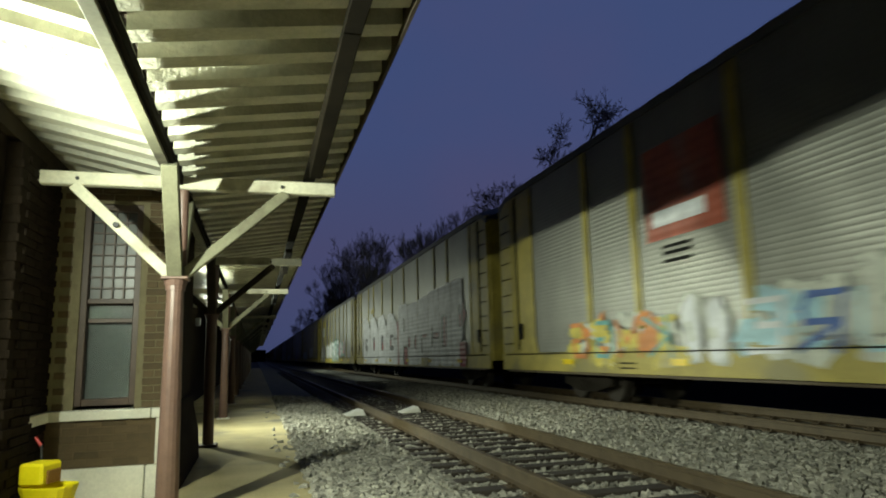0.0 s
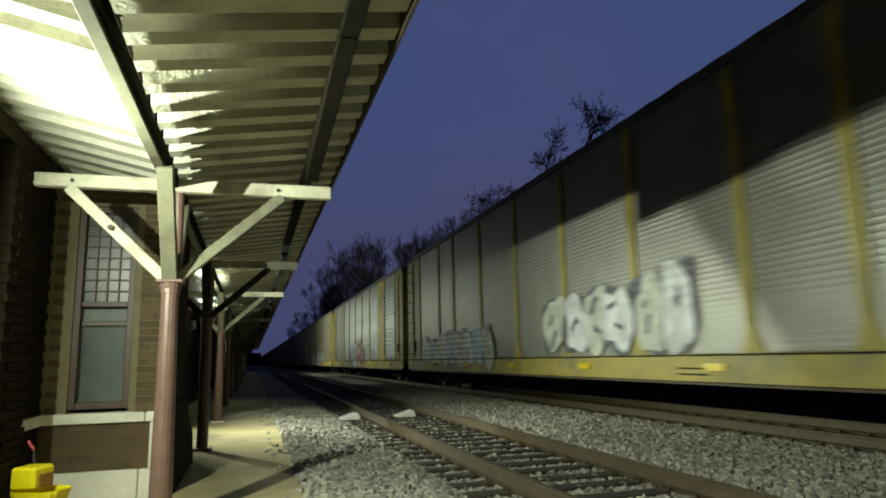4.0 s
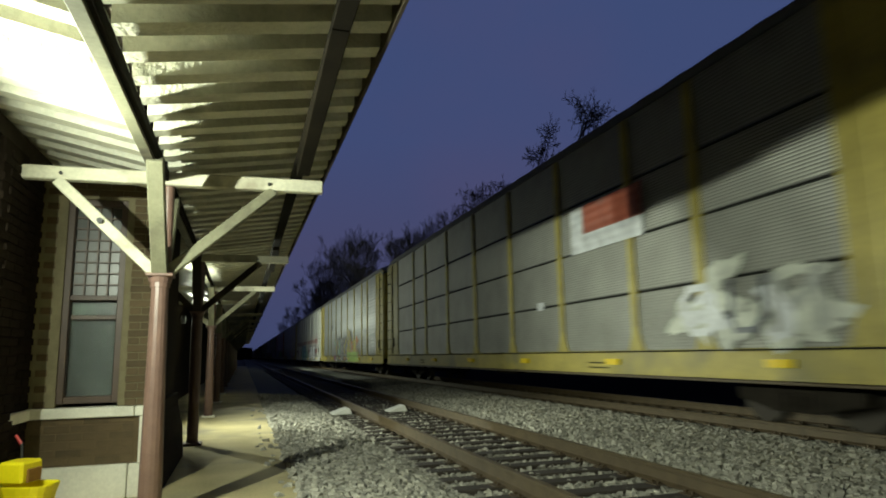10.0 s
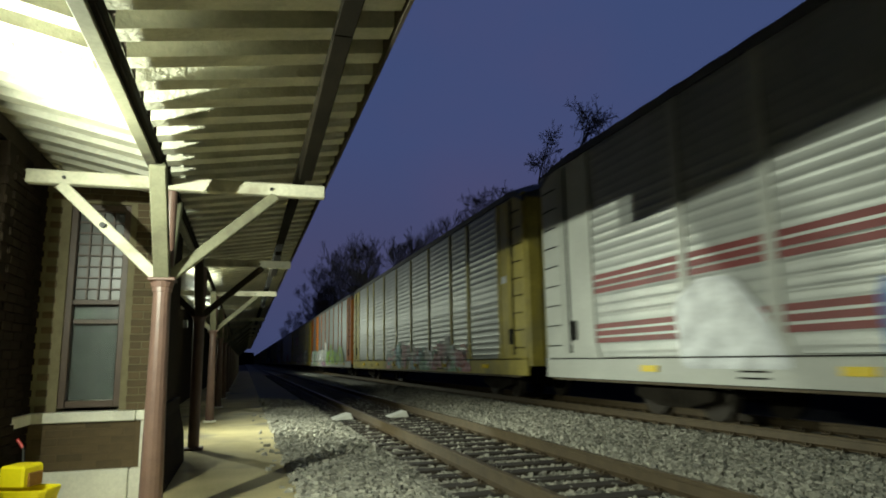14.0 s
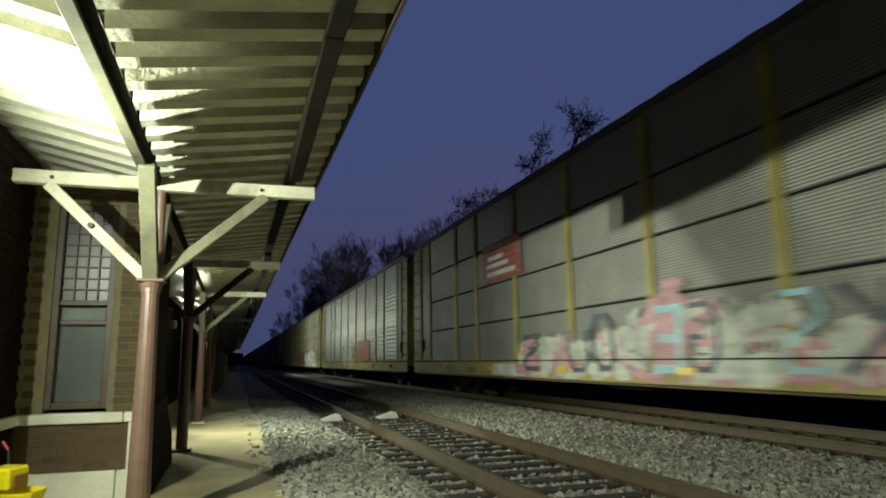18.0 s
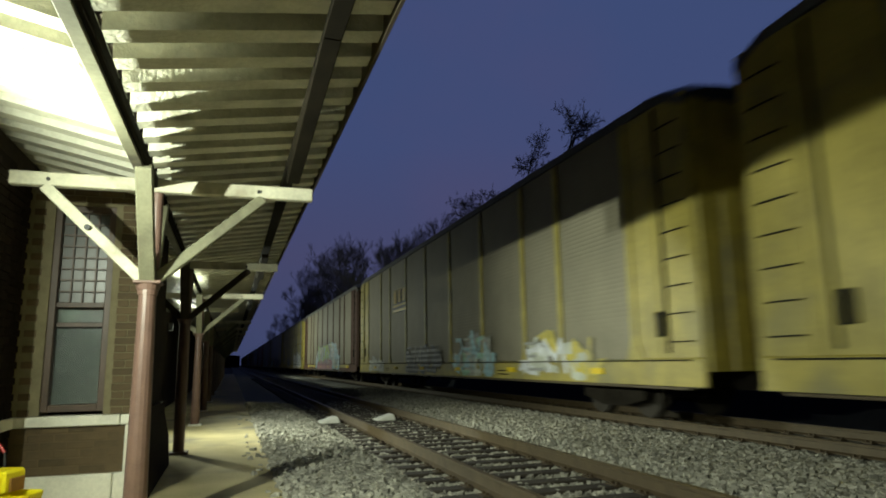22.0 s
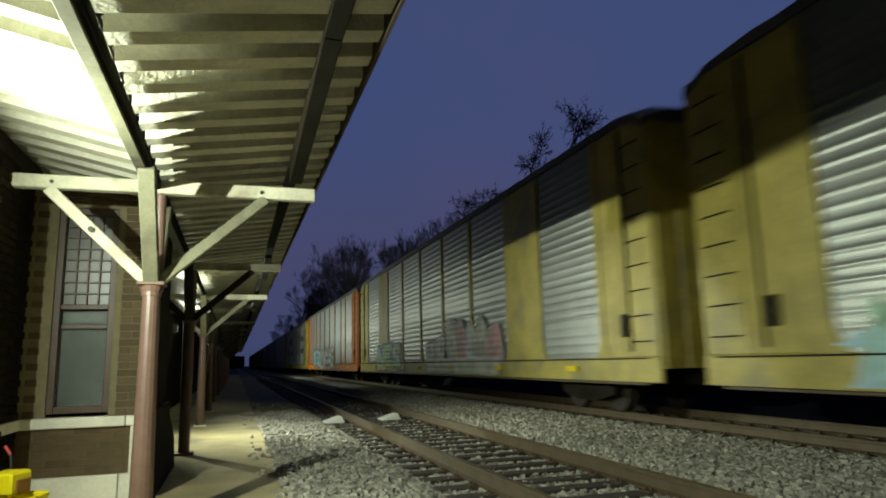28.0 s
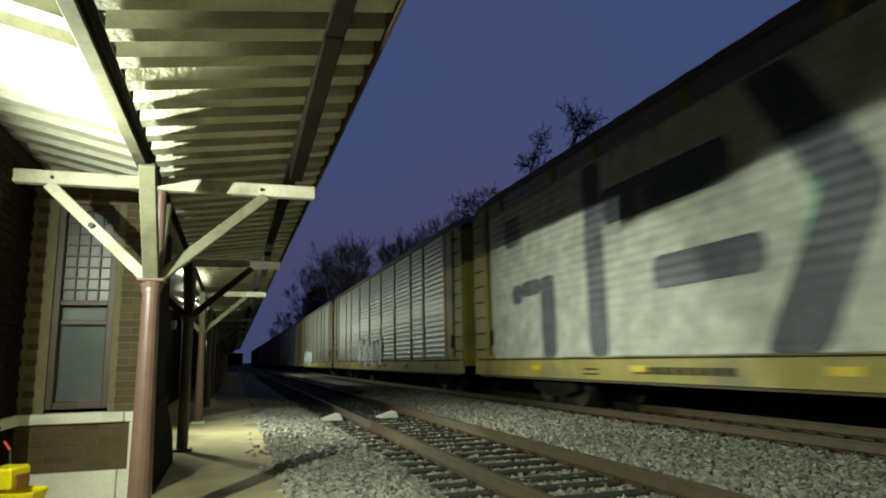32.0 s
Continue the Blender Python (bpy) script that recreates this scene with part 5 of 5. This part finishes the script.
        graffiti(car, -5.6, -2.6, 0.8, 2.3, "cyan mint pale", "grey", 26, n=4, extra="pale cyan")
    elif k == 15:
        graffiti(car, -8.6, 4.4, 0.9, 2.6, "cyan pale cyan", "cyan", 28, n=16, extra="white cyan pale")
        graffiti(car, -7.5, -3.6, 1.6, 3.0, "cyan cyan pale", "cyan", 47, extra="white cyan")
        quad(car, 3.3, -5.4, 0.74, 1.2, "pink", 5)
        graffiti(car, 3.2, -5.2, 1.15, 1.5, "magenta", "magenta", 48)
        words(car, "UOUAN", 2.6, -5.0, 1.3, 2.6, "lime pale lime", "slate", 29, "lime")
        patch(car, -11.8, 11.8, 0.9, 1.1, M_YELLOW, "stripe", "faded yellow sill stripe", x=SIDE - 0.036)
    elif k == 16:
        quad(car, -4.0, -11.4, 0.75, 2.15, "white", 0)
        words(car, "EAGM", -4.2, -11.2, 0.8, 2.4, "white pale white", "slate", 31)
        graffiti(car, -12.4, -11.0, 0.8, 1.7, "pale white", "grey", 49, n=2)
        graffiti(car, 0.3, 4.6, 0.9, 1.9, "slate blue grey", "grey", 32)
        for y in (-3.9, -8.2):
            patch(car, y, y + 0.4, 2.85, 2.98, spray("white"), "placard", "small white card")
    elif k == 17:
        graffiti(car, 5.2, 10.2, 0.8, 2.15, "cyan mint cyan", "mint", 35, extra="mint cyan")
        poly(car, [(4.8, 1.1), (3.1, 1.15), (3.5, 1.7), (3.7, 2.5), (4.2, 2.0), (4.6, 2.6), (4.7, 1.9)], "pale", 0)
        graffiti(car, 3.4, 4.6, 1.3, 2.4, "pale white", "slate", 34, n=2)
        quad(car, 2.0, -10.5, 0.74, 1.9, "slate", 0)
        graffiti(car, -10.6, 2.3, 0.85, 2.45, "slate grey slate", "navy", 33, extra="grey white navy")
    elif k == 18:
        words(car, "NES", 7.8, 3.1, 0.9, 2.0, "mint green mint", "slate", 37, "blue")
        graffiti(car, 2.6, 7.9, 0.74, 1.15, "blue white blue", "blue", 50, extra="yellow")
        graffiti(car, -1.0, -3.2, 0.85, 2.1, "white pale", "grey", 51, n=3)
        graffiti(car, -3.4, -8.2, 0.85, 2.4, "pale pink white", "grey", 36, n=5)
        quad(car, -1.0, -8.0, 0.74, 1.25, "pale", 6)
        quad(car, -5.9, -7.0, 1.3, 1.75, "grey", 6)
    elif k == 19:
        words(car, "SEID", 7.2, 2.5, 1.0, 2.35, "cyan teal cyan", "slate", 38, "slate")
        words(car, "OO", 2.4, 0.3, 0.75, 2.4, "pale", "grey", 39)
        words(car, "MNAG", 0.1, -5.8, 0.8, 2.3, "white pale white", "slate", 52)
        quad(car, -0.9, -3.4, 0.95, 1.1, "black", 4)
        quad(car, -1.0, -3.2, 1.6, 1.72, "black", 4)
    elif k == 20:
        poly(car, [(10.9, 1.18), (-12.3, 1.18), (-12.3, 5.35), (10.9, 5.35)], "pale", 0, "white roller-painted ground over the side")
        quad(car, 9.5, 8.9, 2.6, 3.1, "slate", 1)
        quad(car, 8.9, 7.9, 2.75, 3.15, "slate", 1)
        quad(car, 7.9, 7.2, 1.18, 3.15, "slate", 1)
        quad(car, 9.9, 8.9, 4.2, 5.0, "slate", 1)
        quad(car, 5.8, 5.1, 1.18, 5.3, "slate", 1)
        quad(car, 5.1, 1.6, 3.85, 4.6, "slate", 1)
        quad(car, 3.6, 1.1, 2.35, 2.95, "slate", 1)
        poly(car, [(1.3, 5.3), (0.4, 5.3), (-0.75, 3.2), (0.3, 1.18), (1.3, 1.18), (0.2, 3.2)], "slate", 1)
        poly(car, [(0.7, 4.4), (0.1, 3.3), (0.7, 2.4), (0.3, 3.3)], "mint", 1)
        poly(car, [(-0.9, 1.18), (-1.3, 1.18), (-1.8, 2.3), (-2.2, 1.18), (-2.7, 1.18), (-1.75, 3.0)], "slate", 1)
        poly(car, [(-1.3, 5.3), (-2.3, 5.3), (-1.75, 4.2)], "slate", 1)
        poly(car, [(-3.4, 5.3), (-4.0, 5.3), (-2.95, 3.25), (-4.1, 1.18), (-3.6, 1.18), (-2.55, 3.25)], "slate", 1)
        quad(car, -3.95, -4.75, 1.18, 5.3, "slate", 1)
        for a, b, c, d in ((-5.6, -5.95, 2.3, 4.7), (-6.85, -7.15, 2.3, 4.7), (-5.6, -7.15, 2.3, 2.65), (-5.6, -7.15, 4.35, 4.7)):
            quad(car, a, b, c, d, "slate", 1 if a == b else 2)
        quad(car, -7.3, -8.3, 1.18, 5.3, "slate", 1)
        quad(car, -9.3, -12.0, 3.8, 4.35, "slate", 1)
        quad(car, -9.3, -12.0, 2.4, 2.95, "slate", 1)
        poly(car, [(-11.6, 2.5), (-12.3, 2.6), (-12.25, 3.4), (-11.9, 3.2)], "slate", 2)
        for i in range(9):
            patch(car, 1.9 + i * 0.28, 2.08 + i * 0.28, 0.84, 0.97, M_DARKSEAM, "marking_bar", x=SIDE - 0.045)
    elif k > 20:
        graffiti(car, -4 + k % 5, 3 + k % 4, 0.9, 2.3, ("white pale", "cyan white", "grey pale")[k % 3], "slate", 60 + k)


Y, W, O, B = M_YELLOW, M_WHITE, M_ORANGE, M_BROWN
TRAIN = {
    -2: ("dull", Y, {}), -1: ("dull", Y, {}), 0: ("dull", Y, {}), 1: ("dull", Y, {}), 2: ("dull", Y, {}), 3: ("rib", Y, {"wide": (7.65, -9.65)}), 4: ("rows", Y, {}), 5: ("dull", W, {}),
    6: ("rows", Y, {}), 7: ("rib", Y, {}), 8: ("rib", W, {"cover": M_SILVER}), 9: ("rib", Y, {}), 10: ("rib", O, {"sill_mat": M_WHITE, "wide": (7.65,)}), 11: ("rows", Y, {}), 12: ("rib", Y, {}), 13: ("rows", Y, {}),
    14: ("tan", Y, {}), 15: ("tan", B, {}), 16: ("rows", Y, {}), 17: ("rib", Y, {}), 18: ("rib", Y, {"wide": (7.65, -9.65)}), 19: ("rib", O, {}), 20: ("rib", Y, {}), 21: ("rib", Y, {}),
    22: ("dull", Y, {}), 23: ("rib", W, {}), 24: ("rows", Y, {}), 25: ("dull", Y, {}), 26: ("rib", Y, {}), 27: ("tan", B, {}), 28: ("dull", Y, {}), 29: ("rows", Y, {}),
}
SKIN_WORDS = {"rib": "shiny ribbed silver", "dull": "dull grey ribbed", "rows": "grey panelled", "tan": "dusty tan panelled", "white": "white ribbed"}
TRIM_WORDS = {Y.name: "yellow", W.name: "white", O.name: "orange", B.name: "brown"}
CARS = {}
# how far the paint of each car stands towards its rear end
PAINT_SHIFT = {-1: 2.0, 0: 1.3, 1: 1.4, 2: 1.5, 3: 1.1, 4: 1.46, 5: 1.5, 6: 1.1, 7: 1.04, 8: 0.7, 9: 0.6, 10: 1.2, 11: 0.38, 12: 0.36, 13: 0.44, 14: 0.62, 15: 0.82, 16: 1.0, 17: 1.35, 18: 1.65, 19: 1.6, 20: 1.9}
STRETCHED = (1, 4, 6, 8, 9, 12, 14, 16, 17, 18, 20)
for k, (style, trim, more) in TRAIN.items():
    CARS[k] = autorack(k, style, trim, f"{SKIN_WORDS[style]} autorack car with {TRIM_WORDS[trim.name]} posts and graffiti", **more)
    before = set(CARS[k].children)
    paint_scheme(k, CARS[k])
    for mark in set(CARS[k].children) - before:
        if not mark.name.startswith("stripe"):
            mark.matrix_basis = pose(0, PAINT_SHIFT.get(k, 1.0), 0) @ Matrix.Diagonal((1, 1.075 if k in STRETCHED else 1, 1, 1)) @ mark.matrix_basis

# bricks of the bay front, each a piece of its own
brick_mesh = bpy.data.meshes.new("brick")
bm = boxed(-0.0975, 0.0975, -0.012, 0.05, -0.0285, 0.0285, bevel=0.003)
bm.to_mesh(brick_mesh)
bm.free()
brick_mesh.materials.append(M_BRICK)
half_mesh = bpy.data.meshes.new("brick")
bm = boxed(-0.045, 0.045, -0.012, 0.05, -0.0285, 0.0285, bevel=0.003)
bm.to_mesh(half_mesh)
bm.free()
half_mesh.materials.append(M_BRICK)
# copies of the bricks in the shade-darkened colour
half_shaded = half_mesh.copy()
half_shaded.materials.clear()
half_shaded.materials.append(M_SHADED_BRICK)
shaded_mesh = brick_mesh.copy()
shaded_mesh.materials.clear()
shaded_mesh.materials.append(M_SHADED_BRICK)


def courses(owner, me, x0, x1, z0, z1, turn, at, clear=None):
    """Running bond between two ends of a wall; turn 90 faces the tracks, 0 faces along the platform."""
    row, z = 0, z0
    while z < z1:
        u = x1 - (0.0975 if row % 2 and me is not half_mesh else 0.047)
        first = not row % 2
        while u > x0 + 0.04:
            use = half_mesh if first and me is brick_mesh else me
            hw = 0.045 if use is half_mesh else 0.0975
            at_u = u
            if clear and z < clear[2] and u - hw < clear[1] and u + hw > clear[0]:
                # a cut brick fills the course beside the opening
                use, at_u = half_mesh, u + hw - 0.045 if u + hw - 0.09 > clear[1] else u - hw + 0.045 if u - hw + 0.09 < clear[0] else None
            if at_u is not None:
                j = random.uniform(-0.002, 0.002)
                shared("brick", use, owner, m=pose(at_u, at - 0.004 + j, z) if not turn else pose(at + 0.004 + j, at_u, z, 0, 0, 90))
            u -= hw + 0.0975 + 0.008
            first = False
        z += 0.067
        row += 1


courses(bay_front, brick_mesh, -1.74, BAY_X, 0.80, 2.9, 0, BAY_Y0 + 0.007, (WIN_X0, WIN_X1, WIN_Z1 + 0.03))
courses(wall_main, shaded_mesh, 5.72, 6.42, 0.80, 2.75, 90, WALL_X)
courses(wall_main, shaded_mesh, 5.72, 6.42, 0.235, 0.66, 90, WALL_X)
courses(pilaster, half_shaded, WALL_X + 0.005, WALL_X + 0.11, 0.04, 2.7, 0, 5.1)
courses(pilaster, shaded_mesh, 5.13, 5.64, 0.04, 2.7, 90, WALL_X + 0.11)
courses(dark_panel, brick_mesh, -1.72, -0.90, 0.325, 0.66, 0, BAY_Y0 - 0.02 + 0.0135)


# seconds, and metres to the middle of the first car as it runs past at about 20 m/s
PACE = ((0, 34.55), (4, -45.75), (8, -126.06), (12, -206.47), (16, -287.03), (20, -367.83), (24, -448.92), (28, -530.39), (32, -612.31))


def motions():
    """The train runs past the platform towards its near end."""
    for k, car in CARS.items():
        walk(car, [(t, pose(MAIN_X, middle + CAR_LEN * k, 0)) for t, middle in PACE])


motions()
